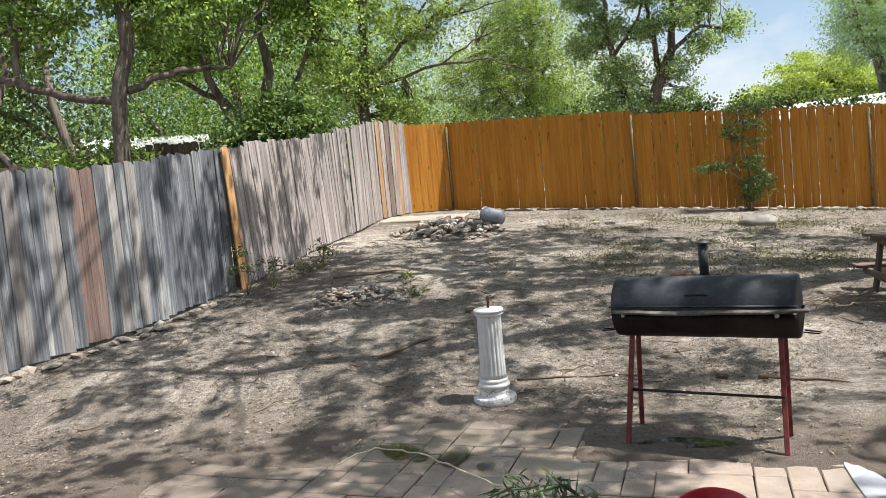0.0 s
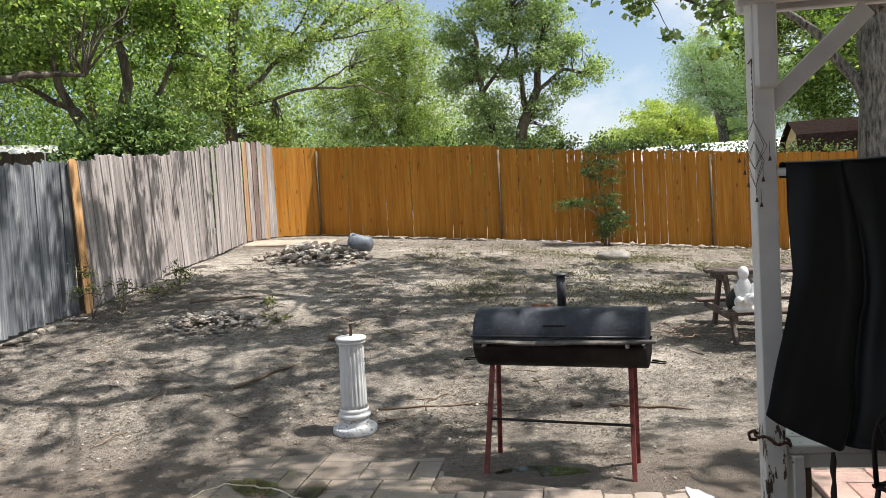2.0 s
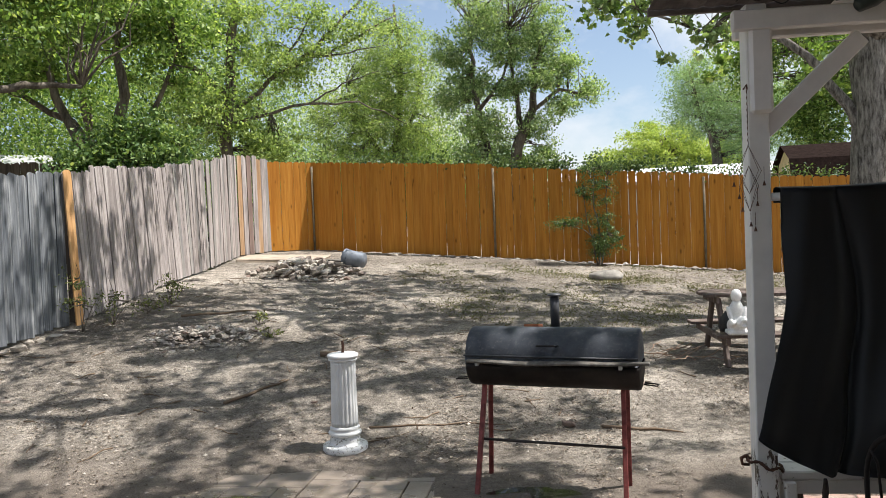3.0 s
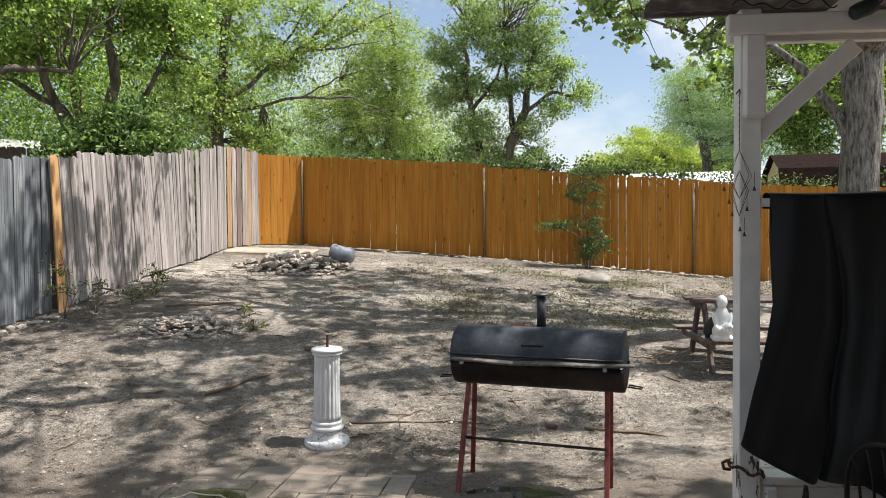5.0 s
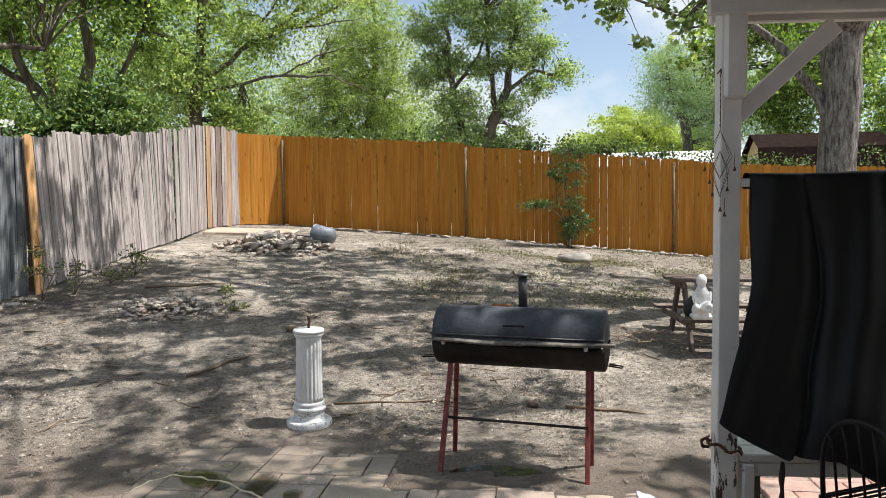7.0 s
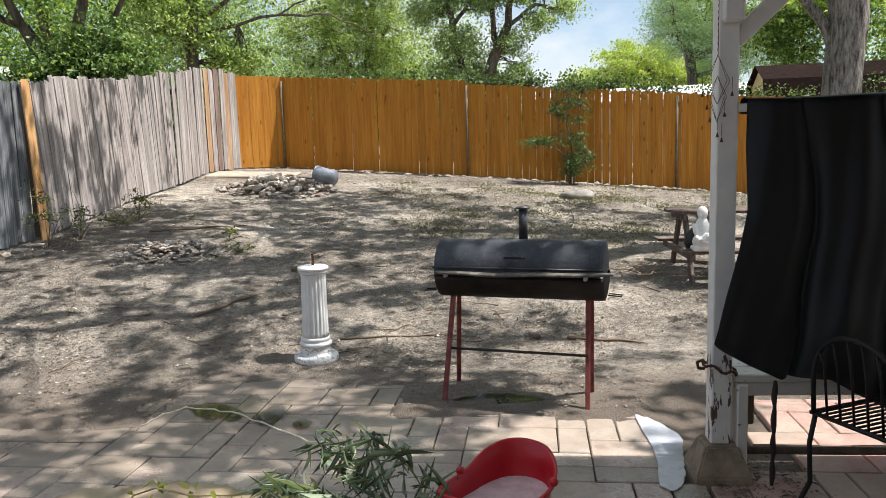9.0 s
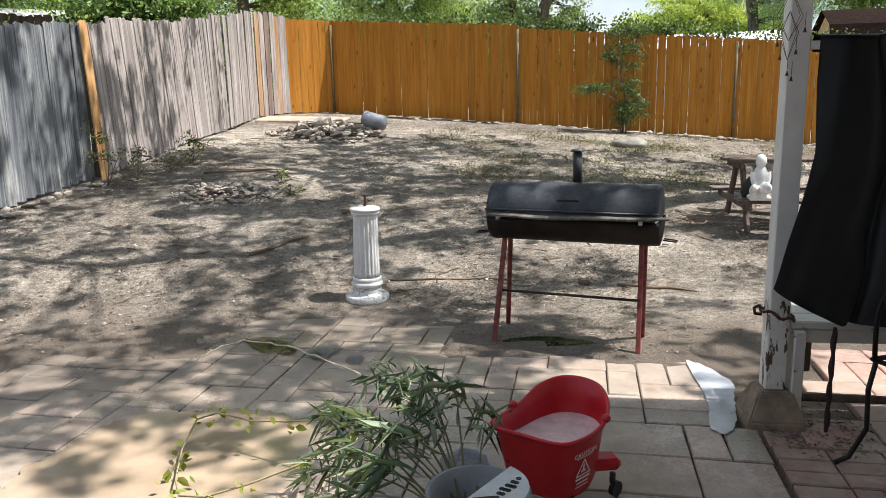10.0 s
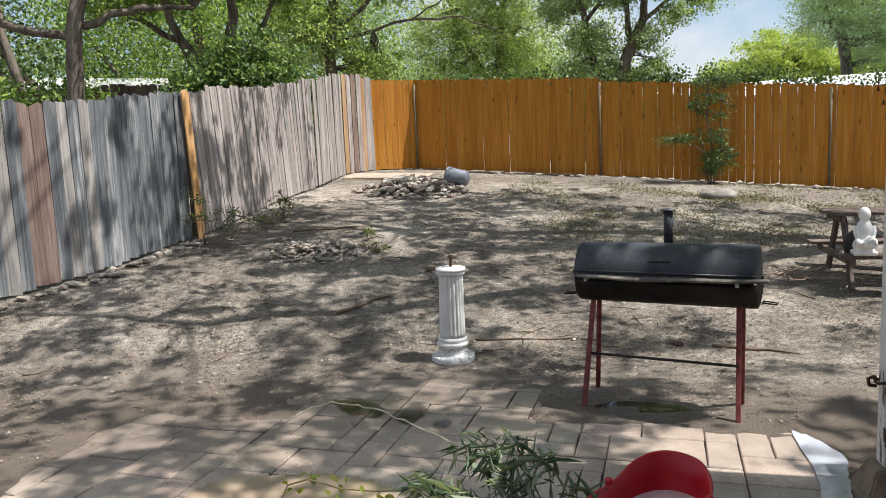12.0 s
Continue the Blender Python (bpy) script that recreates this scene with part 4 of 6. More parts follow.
# iron chair
chair = thing("iron_chair", PORCH @ pose(0.50, -0.49, 0, 0, 0, 25), "black wrought iron chair partly under the cloth", "chair")
seat = part("seat_rim", tubes("seat_rim", [([(-0.21, -0.21, 0.42), (0.21, -0.21, 0.42), (0.21, 0.21, 0.42), (-0.21, 0.21, 0.42), (-0.21, -0.21, 0.42)], [0.009] * 5)], 7), BLACK_IRON, chair, "square iron seat rim")
slat_me = tubes("slat", [([(-0.205, 0, 0.42), (0.205, 0, 0.42)], [0.005, 0.005])], 5)
for k in range(15):
    part("slat", slat_me, BLACK_IRON, seat, at=pose(0, -0.196 + 0.028 * k, 0))
for sx, sy in ((-1, -1), (1, -1), (1, 1), (-1, 1)):
    part("leg", tubes("leg", [([(0.2 * sx, 0.2 * sy, 0.42), (0.215 * sx, 0.21 * sy, 0.3), (0.21 * sx, 0.205 * sy, 0.15), (0.25 * sx, 0.235 * sy, 0.03), (0.29 * sx, 0.26 * sy, 0.0)], [0.0095] * 5)], 8), BLACK_IRON, chair)
hoop = [(-0.21 - 0.06 * math.sin(a), -0.2 * math.cos(a), 0.42 + 0.33 * math.sin(a) ** 0.7) for a in np.linspace(0.0, math.pi, 19)]
rest = part("backrest", tubes("backrest", [(hoop, [0.009] * 19)], 7), BLACK_IRON, chair, "curved iron hoop backrest")
for k in range(6):
    y = -0.14 + 0.056 * k
    part("spindle", tubes("spindle", [([(-0.21, y, 0.42), (-0.235, y, 0.62), (-0.262, y, 0.42 + 0.315 * (1 - (y / 0.2) ** 2) ** 0.35)], [0.005] * 3)], 5), BLACK_IRON, rest)


# ---- picnic table with statue ----
table = thing("picnic_table", pose(3.79, 6.36, lie(4.2, 6.3), 0, 0, -15), "small weathered wooden picnic table with attached benches", "picnic table")
for k, y in enumerate((-0.20, -0.065, 0.07, 0.205)):
    bm = bmesh.new()
    box(bm, (0.05 * (k % 2), y - 0.064, 0.60), (1.15, y + 0.062, 0.63), 0.005)
    part("top_board", bm, TABLE_WOOD, table)
for y in (-0.50, 0.50):
    bm = bmesh.new()
    box(bm, (0.0, y - 0.10, 0.265), (1.15, y + 0.10, 0.295), 0.006)
    part("bench_seat", bm, TABLE_WOOD, table)
for x in (0.11, 0.98):
    bm = bmesh.new()
    box(bm, (x - 0.018, -0.58, 0.20), (x + 0.018, 0.58, 0.264), 0.005)
    part("seat_support", bm, TABLE_WOOD, table)
    bm = bmesh.new()
    box(bm, (x - 0.018, -0.25, 0.54), (x + 0.018, 0.25, 0.598), 0.005)
    part("top_support", bm, TABLE_WOOD, table)
    for s in (-1, 1):
        bm = bmesh.new()
        box(bm, (-0.018, -0.04, -0.02), (0.018, 0.04, 0.66), 0.005)
        part("leg", bm, TABLE_WOOD, table, at=pose(x + 0.037, s * 0.40, -0.02, s * 27, 0, 0))
bm = bmesh.new()


def blob(bm, c, r, m=None):
    made = bmesh.ops.create_uvsphere(bm, u_segments=16, v_segments=10, radius=1.0)["verts"]
    bmesh.ops.scale(bm, vec=r, verts=made)
    if m is not None:
        bmesh.ops.transform(bm, matrix=m, verts=made)
    bmesh.ops.translate(bm, vec=c, verts=made)


blob(bm, (0, 0, 0.41), (0.062, 0.066, 0.072))
blob(bm, (0, 0.0, 0.24), (0.085, 0.07, 0.13))
blob(bm, (0, -0.01, 0.10), (0.115, 0.10, 0.09))
box(bm, (-0.12, -0.11, 0.0), (0.12, 0.11, 0.05), 0.015)
for s in (-1, 1):
    blob(bm, (0.085 * s, -0.03, 0.22), (0.026, 0.03, 0.09), pose(0, 0, 0, -20, 12 * s, 0))
    blob(bm, (0.07 * s, -0.08, 0.13), (0.035, 0.08, 0.04))
blob(bm, (0.045, -0.10, 0.135), (0.07, 0.075, 0.062))
ring_pts = [(0.045 + 0.036 * math.cos(a), -0.18, 0.135 + 0.036 * math.sin(a)) for a in np.linspace(0, 2 * math.pi, 19)]
jar_rim = tubes("jar_rim", [(ring_pts, [0.015] * 19)], 8)
bm.from_mesh(jar_rim)
bpy.data.meshes.remove(jar_rim)
statue = part("garden_statue", bm, STATUE_WHITE, smooth=True, at=pose(3.83, 5.78, lie(4.2, 6.3) + 0.297, 0, 0, -20) @ Matrix.Diagonal((0.76, 0.80, 0.84, 1)))
melt = statue.modifiers.new("melt", "REMESH")
melt.mode, melt.voxel_size, melt.use_smooth_shade = "VOXEL", 0.009, True
tagged(statue, "white plaster seated garden statue on the table bench", "statue")
tagged(part("dark_sack", lathe(bmesh.new(), [(0.11, 0.0), (0.14, 0.05), (0.12, 0.16), (0.05, 0.24), (0.02, 0.25)], 16, lambda a, k: 1 + 0.12 * math.sin(3 * a + k)), BLACK_RUBBER, smooth=True, at=pose(3.86, 5.98, lie(4.2, 6.3) + 0.297) @ Matrix.Diagonal((0.55, 0.6, 0.75, 1))), "dark crumpled sack on the picnic bench", "sack")


# ---- trees ----
def crown_points(blobs, rng):
    """Clump centres in the given (x, y, z, rx, ry, rz, count) forms, denser towards the outside."""
    out = []
    for (x, y, z, rx, ry, rz, n) in blobs:
        d = rng.normal(size=(n, 3))
        d /= np.linalg.norm(d, axis=1, keepdims=True)
        out.append(np.array((x, y, z)) + d * (rng.random((n, 1)) ** 0.45) * np.array((rx, ry, rz)))
    return np.concatenate(out)


def tree(name, label, base, trunk, limbs, blobs, leaf, per, sigma, material, seed, bark=None, wide=0.55, twig=0.35, group="trees", category="tree", droop=0.3, foot=None, flat=0.6, shape="ovate"):
    """trunk: (points, radii) from the base up; limbs: (points, radii); blobs: forms of the crown."""
    rng = np.random.default_rng(seed)
    bx, by = base
    bz = lie(bx, by) if foot is None else foot
    home = thing(name, pose(bx, by, bz), label, category, group)
    wood = []
    for pts, radii in trunk + limbs:
        fine, rad = [], []
        for k in range(len(pts) - 1):
            seg = bent(pts[k], pts[k + 1], rng, 4, 0.04)
            for i in range(4):
                fine.append(seg[i])
                rad.append(radii[k] + (radii[k + 1] - radii[k]) * i / 4)
        fine.append(Vector(pts[-1]))
        rad.append(radii[-1])
        wood.append((fine, rad))
    centres = crown_points(blobs, rng)
    nodes = np.array([tuple(p) for pts, _ in wood for p in pts[2:]])
    twigs = []
    for c in centres[:: max(1, int(1 / twig))]:
        d = np.linalg.norm(nodes - c, axis=1)
        a = nodes[int(np.argmin(d))]
        L = float(d.min())
        if L < 2.2:
            twigs.append((bent(a, c, rng, 4, 0.10), [0.010 + 0.008 * L, 0.009 + 0.006 * L, 0.008 + 0.003 * L, 0.006, 0.003]))
    inv = Matrix.Translation((-bx, -by, -bz))
    main = tubes("trunk", [([inv @ Vector(p) for p in pts], r) for pts, r in wood], 9)
    part("trunk", main, bark or BARK, home)
    if twigs:
        part("branchwork", tubes("branchwork", [([inv @ Vector(p) for p in pts], r) for pts, r in twigs], 4), bark or BARK, home)["kind"] = "stuff"
    n = len(centres)
    if group in ("trees", "shrubs"):
        leaf, per = leaf * 0.74, int(per * 1.8)
    size = sigma * rng.uniform(0.45, 1.5, (n, 1, 1))
    axis = rng.normal(size=(n, 1, 3)) * np.array((1, 1, 0.45))
    axis /= np.linalg.norm(axis, axis=2, keepdims=True)
    pts = centres[:, None, :] + np.clip(rng.normal(size=(n, per, 3)), -1.6, 1.6) * size * np.array((0.72, 0.72, flat * 0.8)) + axis * size * np.clip(rng.normal(size=(n, per, 1)), -1.5, 1.5) * 1.15
    pts = pts.reshape(-1, 3) - np.array((bx, by, bz))
    part("crown", quads_mesh("crown", leaf_quads(pts, leaf, rng, wide, droop, shape=shape)), material, home)
    return home


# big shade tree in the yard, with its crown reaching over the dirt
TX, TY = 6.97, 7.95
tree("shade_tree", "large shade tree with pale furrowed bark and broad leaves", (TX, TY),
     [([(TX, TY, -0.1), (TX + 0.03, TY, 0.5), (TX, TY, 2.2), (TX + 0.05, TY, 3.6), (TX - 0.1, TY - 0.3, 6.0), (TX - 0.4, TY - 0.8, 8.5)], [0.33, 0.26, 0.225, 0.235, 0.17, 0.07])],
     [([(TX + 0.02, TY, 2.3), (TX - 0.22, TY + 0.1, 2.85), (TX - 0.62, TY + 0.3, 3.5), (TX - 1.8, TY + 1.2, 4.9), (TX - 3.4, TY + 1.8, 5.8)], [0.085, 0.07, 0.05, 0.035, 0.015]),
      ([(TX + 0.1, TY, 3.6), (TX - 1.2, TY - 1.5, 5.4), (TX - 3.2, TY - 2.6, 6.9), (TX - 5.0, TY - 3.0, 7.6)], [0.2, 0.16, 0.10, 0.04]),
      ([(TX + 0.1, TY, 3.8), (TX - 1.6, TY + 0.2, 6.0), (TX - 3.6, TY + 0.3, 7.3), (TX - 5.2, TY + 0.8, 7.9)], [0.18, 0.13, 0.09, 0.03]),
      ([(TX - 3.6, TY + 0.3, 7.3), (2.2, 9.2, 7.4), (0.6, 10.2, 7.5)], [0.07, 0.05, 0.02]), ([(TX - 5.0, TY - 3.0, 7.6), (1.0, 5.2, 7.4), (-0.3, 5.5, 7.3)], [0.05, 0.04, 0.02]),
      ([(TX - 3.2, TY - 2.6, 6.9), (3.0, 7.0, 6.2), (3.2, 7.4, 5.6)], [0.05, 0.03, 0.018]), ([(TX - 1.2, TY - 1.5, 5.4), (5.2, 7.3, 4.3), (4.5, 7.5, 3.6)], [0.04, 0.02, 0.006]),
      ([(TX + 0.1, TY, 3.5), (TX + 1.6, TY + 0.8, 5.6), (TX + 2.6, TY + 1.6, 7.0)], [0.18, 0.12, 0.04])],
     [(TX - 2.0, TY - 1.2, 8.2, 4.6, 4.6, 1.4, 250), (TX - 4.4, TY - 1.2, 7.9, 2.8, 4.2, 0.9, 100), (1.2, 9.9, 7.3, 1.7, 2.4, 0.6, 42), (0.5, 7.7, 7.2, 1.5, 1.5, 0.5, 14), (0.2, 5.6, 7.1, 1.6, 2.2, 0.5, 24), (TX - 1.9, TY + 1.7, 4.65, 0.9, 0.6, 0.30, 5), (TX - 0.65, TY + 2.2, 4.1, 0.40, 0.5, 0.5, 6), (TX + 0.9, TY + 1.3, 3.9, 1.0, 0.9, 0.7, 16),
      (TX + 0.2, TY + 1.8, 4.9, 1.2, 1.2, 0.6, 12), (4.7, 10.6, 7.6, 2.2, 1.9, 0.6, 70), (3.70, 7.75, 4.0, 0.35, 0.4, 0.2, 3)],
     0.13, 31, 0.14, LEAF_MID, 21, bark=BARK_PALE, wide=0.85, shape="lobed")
tree("hanging_branch", "thin hanging branch with sparse lobed leaves", (3.75, 7.7),
     [([(3.2, 7.4, 5.6), (3.6, 7.6, 4.5), (3.85, 7.7, 3.9), (4.15, 7.65, 3.36)], [0.02, 0.014, 0.008, 0.003])],
     [([(3.7, 7.65, 4.2), (4.1, 7.6, 3.95), (4.4, 7.5, 3.62)], [0.008, 0.005, 0.002]), ([(3.6, 7.6, 4.5), (4.3, 7.5, 4.1), (4.8, 7.5, 3.5)], [0.01, 0.006, 0.002]), ([(3.65, 7.65, 4.3), (3.5, 7.7, 3.9)], [0.006, 0.002]), ([(3.9, 7.7, 3.85), (3.78, 7.75, 3.55)], [0.005, 0.002])],
     [(3.55, 7.75, 3.98, 0.34, 0.2, 0.12, 9), (3.82, 7.72, 3.62, 0.12, 0.1, 0.14, 5), (4.16, 7.64, 3.33, 0.07, 0.06, 0.06, 2), (4.3, 7.55, 3.72, 0.2, 0.15, 0.12, 5), (4.62, 7.5, 3.55, 0.2, 0.15, 0.16, 7), (4.9, 7.5, 3.75, 0.25, 0.15, 0.2, 8), (3.9, 7.7, 3.98, 0.2, 0.15, 0.1, 5)],
     0.082, 16, 0.075, LEAF_OAK, 33, wide=0.85, shape="lobed", group="branches", category="branch", twig=1.0, foot=0.0)
# second tree beside the porch, out of view, added to cast dapples on the patio
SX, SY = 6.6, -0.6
tree("shade_tree", "unseen tree added beside the porch to dapple the patio", (SX, SY),
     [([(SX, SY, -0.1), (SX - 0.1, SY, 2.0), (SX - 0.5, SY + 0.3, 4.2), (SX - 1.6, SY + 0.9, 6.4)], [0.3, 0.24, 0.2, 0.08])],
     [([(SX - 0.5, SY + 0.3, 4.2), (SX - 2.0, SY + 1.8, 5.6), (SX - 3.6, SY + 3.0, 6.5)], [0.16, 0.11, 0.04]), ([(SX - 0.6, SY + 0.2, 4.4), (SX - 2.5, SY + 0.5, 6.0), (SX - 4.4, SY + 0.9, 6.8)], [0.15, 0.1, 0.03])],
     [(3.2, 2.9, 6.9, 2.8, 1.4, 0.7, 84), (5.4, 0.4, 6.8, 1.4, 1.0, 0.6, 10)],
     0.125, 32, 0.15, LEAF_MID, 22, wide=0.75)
# leaning tree behind the weathered fence
tree("tree", "dark trunked tree with low limbs over the old fence", (-4.35, 9.65),
     [([(-4.35, 9.65, 0.3), (-4.36, 9.65, 2.3), (-4.25, 9.7, 3.5), (-4.05, 9.8, 5.0), (-3.9, 9.9, 7.0)], [0.13, 0.11, 0.10, 0.085, 0.05])],
     [([(-4.3, 9.7, 3.15), (-4.9, 9.5, 3.25), (-5.6, 9.2, 3.5), (-6.6, 9.0, 4.0)], [0.06, 0.055, 0.05, 0.03]), ([(-4.2, 9.75, 3.3), (-3.6, 10.2, 3.6), (-3.0, 10.6, 3.65)], [0.055, 0.05, 0.03]), ([(-5.4, 9.3, 3.4), (-5.5, 9.4, 4.2), (-5.2, 9.5, 5.2)], [0.05, 0.045, 0.02])],
     [(-4.6, 9.9, 5.6, 1.9, 1.3, 0.9, 130), (-5.6, 9.8, 4.4, 1.1, 0.9, 0.6, 55), (-3.7, 10.2, 4.6, 0.9, 0.8, 0.7, 55), (-5.0, 10.0, 2.3, 0.9, 0.7, 0.35, 30), (-3.2, 10.8, 5.2, 1.2, 0.8, 0.8, 70)],
     0.10, 46, 0.18, LEAF_MID, 23)
# clump of several trunks further along
tree("tree", "cluster of dark leaning trunks with bright leaves behind the fence", (-3.5, 13.2),
     [([(-3.5, 13.2, 0.8), (-3.6, 13.2, 2.6), (-4.2, 13.2, 4.0), (-4.4, 13.3, 5.8)], [0.12, 0.10, 0.07, 0.03])],
     [([(-3.4, 13.2, 0.9), (-3.35, 13.2, 2.9), (-3.05, 13.1, 4.0), (-3.2, 13.3, 5.6)], [0.12, 0.11, 0.09, 0.04]), ([(-3.3, 13.2, 2.9), (-2.7, 13.4, 3.7), (-2.2, 13.5, 4.9)], [0.06, 0.05, 0.02]), ([(-3.6, 13.2, 3.0), (-4.0, 13.4, 3.6), (-5.4, 13.6, 4.4)], [0.075, 0.06, 0.03])],
     [(-3.5, 13.4, 5.8, 2.0, 1.2, 1.1, 150), (-4.9, 13.4, 4.6, 1.2, 0.9, 0.7, 60), (-2.4, 13.7, 4.9, 1.1, 0.9, 0.9, 75)],
     0.11, 48, 0.19, LEAF_MID, 24)
tree("shrub", "dense dark leafy shrub rising behind the leaning fence", (-2.95, 12.9),
     [([(-2.95, 12.9, 0.7), (-2.9, 12.9, 2.0), (-2.8, 12.9, 3.2)], [0.05, 0.04, 0.015])],
     [([(-2.95, 12.9, 0.8), (-3.5, 13.0, 2.2), (-3.7, 13.0, 3.1)], [0.04, 0.03, 0.015]), ([(-2.9, 12.9, 1.0), (-2.4, 13.2, 2.4), (-2.2, 13.2, 3.1)], [0.04, 0.03, 0.015])],
     [(-2.85, 13.0, 2.95, 1.0, 0.6, 0.75, 120), (-3.7, 12.8, 2.5, 0.6, 0.5, 0.6, 50), (-2.55, 13.7, 2.75, 0.45, 0.4, 0.5, 40)],
     0.11, 44, 0.15, LEAF_DARK, 25, category="shrub", group="shrubs")
# straight trunk behind the fence corner
tree("tree", "slim straight trunk with light leafy branches behind the corner", (-2.02, 18.0),
     [([(-2.02, 18.0, 1.0), (-2.0, 18.0, 3.6), (-1.85, 18.05, 5.5), (-1.7, 18.1, 8.0)], [0.16, 0.14, 0.12, 0.06])],
     [([(-1.9, 18.0, 4.5), (-0.6, 18.2, 5.5), (0.9, 18.3, 6.2), (2.2, 18.3, 6.9)], [0.065, 0.05, 0.035, 0.012]), ([(-1.9, 18.0, 4.2), (0.0, 18.1, 4.7), (1.2, 18.2, 4.75), (2.4, 18.4, 4.2)], [0.045, 0.032, 0.02, 0.008]), ([(0.0, 18.1, 4.7), (0.8, 18.2, 5.2), (1.7, 18.2, 5.5)], [0.025, 0.018, 0.006]), ([(0.2, 18.2, 5.85), (1.0, 18.2, 5.95), (2.0, 18.3, 6.2)], [0.03, 0.02, 0.006]), ([(-0.9, 18.1, 5.3), (-0.2, 18.2, 6.3), (0.3, 18.2, 7.2)], [0.035, 0.025, 0.008]), ([(-1.9, 18.0, 4.9), (-3.0, 18.0, 5.8), (-4.0, 18.0, 6.6)], [0.08, 0.06, 0.02]), ([(-0.5, 18.2, 5.6), (0.7, 18.2, 6.6), (1.6, 18.3, 7.6)], [0.05, 0.04, 0.015])],
     [(-2.2, 18.0, 6.9, 2.2, 1.4, 1.3, 130), (-2.4, 17.9, 4.6, 1.3, 1.0, 0.9, 80), (-0.6, 18.1, 5.7, 1.2, 0.8, 0.7, 50), (0.9, 18.2, 6.6, 1.3, 0.7, 0.7, 36), (-1.2, 18.2, 3.7, 0.9, 0.8, 0.6, 45)],
     0.105, 50, 0.20, LEAF_LIGHT, 26)
# light feathery tree behind the orange fence
tree("tree", "light green feathery tree behind the orange fence", (2.3, 21.6),
     [([(2.3, 21.6, 0.9), (2.3, 21.6, 3.2), (2.6, 21.6, 5.5), (2.5, 21.6, 8.2)], [0.15, 0.13, 0.09, 0.03])],
     [([(2.3, 21.6, 3.2), (1.5, 21.5, 4.5), (1.0, 21.4, 5.8)], [0.07, 0.05, 0.02]), ([(2.4, 21.6, 3.6), (3.0, 21.6, 5.0), (3.3, 21.6, 6.6)], [0.07, 0.05, 0.02])],
     [(2.4, 21.5, 6.3, 1.4, 1.1, 1.7, 260), (1.3, 21.2, 4.7, 1.5, 1.0, 1.2, 190), (3.0, 21.3, 4.3, 1.0, 1.0, 1.1, 90), (2.2, 21.0, 3.2, 2.2, 0.8, 0.7, 120)],
     0.10, 48, 0.24, LEAF_LIGHT, 27, wide=0.4)
# oak with visible dark limbs
OX, OY = 5.0, 19.2
tree("oak_tree", "oak with dark forked limbs behind the orange fence", (OX, OY),
     [([(OX + 0.35, OY, 0.6), (OX + 0.35, OY, 2.6), (OX + 0.45, OY, 3.6), (OX + 0.95, OY, 4.7), (OX + 1.05, OY, 5.9)], [0.2, 0.19, 0.16, 0.11, 0.06])],
     [([(OX + 0.2, OY, 1.6), (OX - 0.25, OY, 3.2), (OX - 0.55, OY, 4.3), (OX - 0.75, OY, 5.6), (OX - 0.6, OY, 7.0)], [0.13, 0.11, 0.09, 0.07, 0.03]),
      ([(OX + 0.9, OY, 4.6), (OX + 1.7, OY, 5.2), (OX + 2.2, OY, 5.1), (OX + 2.7, OY, 5.2)], [0.06, 0.05, 0.04, 0.015]), ([(OX + 0.6, OY, 4.1), (OX + 0.4, OY, 5.4), (OX + 0.3, OY, 6.8)], [0.08, 0.06, 0.03]), ([(OX - 0.6, OY, 4.6), (OX + 0.1, OY - 0.1, 5.5), (OX + 0.3, OY, 6.0)], [0.06, 0.04, 0.02])],
     [(OX - 1.2, OY, 5.0, 0.55, 0.6, 0.55, 34), (OX - 1.3, OY, 6.3, 0.6, 0.7, 0.6, 40), (OX - 0.5, OY - 0.2, 4.2, 0.55, 0.6, 0.45, 34), (OX - 0.6, OY, 5.4, 0.5, 0.6, 0.5, 34), (OX - 0.4, OY, 6.8, 0.8, 0.8, 0.6, 56),
      (OX + 0.3, OY - 0.2, 5.2, 0.45, 0.5, 0.4, 28), (OX + 0.5, OY, 6.3, 0.7, 0.7, 0.5, 48), (OX + 1.3, OY, 6.6, 0.8, 0.7, 0.6, 50), (OX + 1.2, OY - 0.1, 5.5, 0.6, 0.6, 0.4, 38), (OX + 1.9, OY, 5.9, 0.5, 0.5, 0.35, 26),
      (OX + 2.5, OY, 5.15, 0.5, 0.4, 0.3, 20), (OX + 1.75, OY, 4.75, 0.5, 0.4, 0.28, 20), (OX + 1.0, OY, 4.2, 0.5, 0.5, 0.35, 26), (OX + 1.1, OY, 3.3, 0.45, 0.5, 0.5, 30), (OX + 0.2, OY + 0.4, 3.7, 0.4, 0.4, 0.5, 22), (OX - 0.7, OY, 3.3, 0.8, 0.6, 0.5, 48), (OX + 0.4, OY, 7.9, 2.0, 1.4, 0.8, 110)],
     0.10, 46, 0.17, LEAF_OAK, 28)
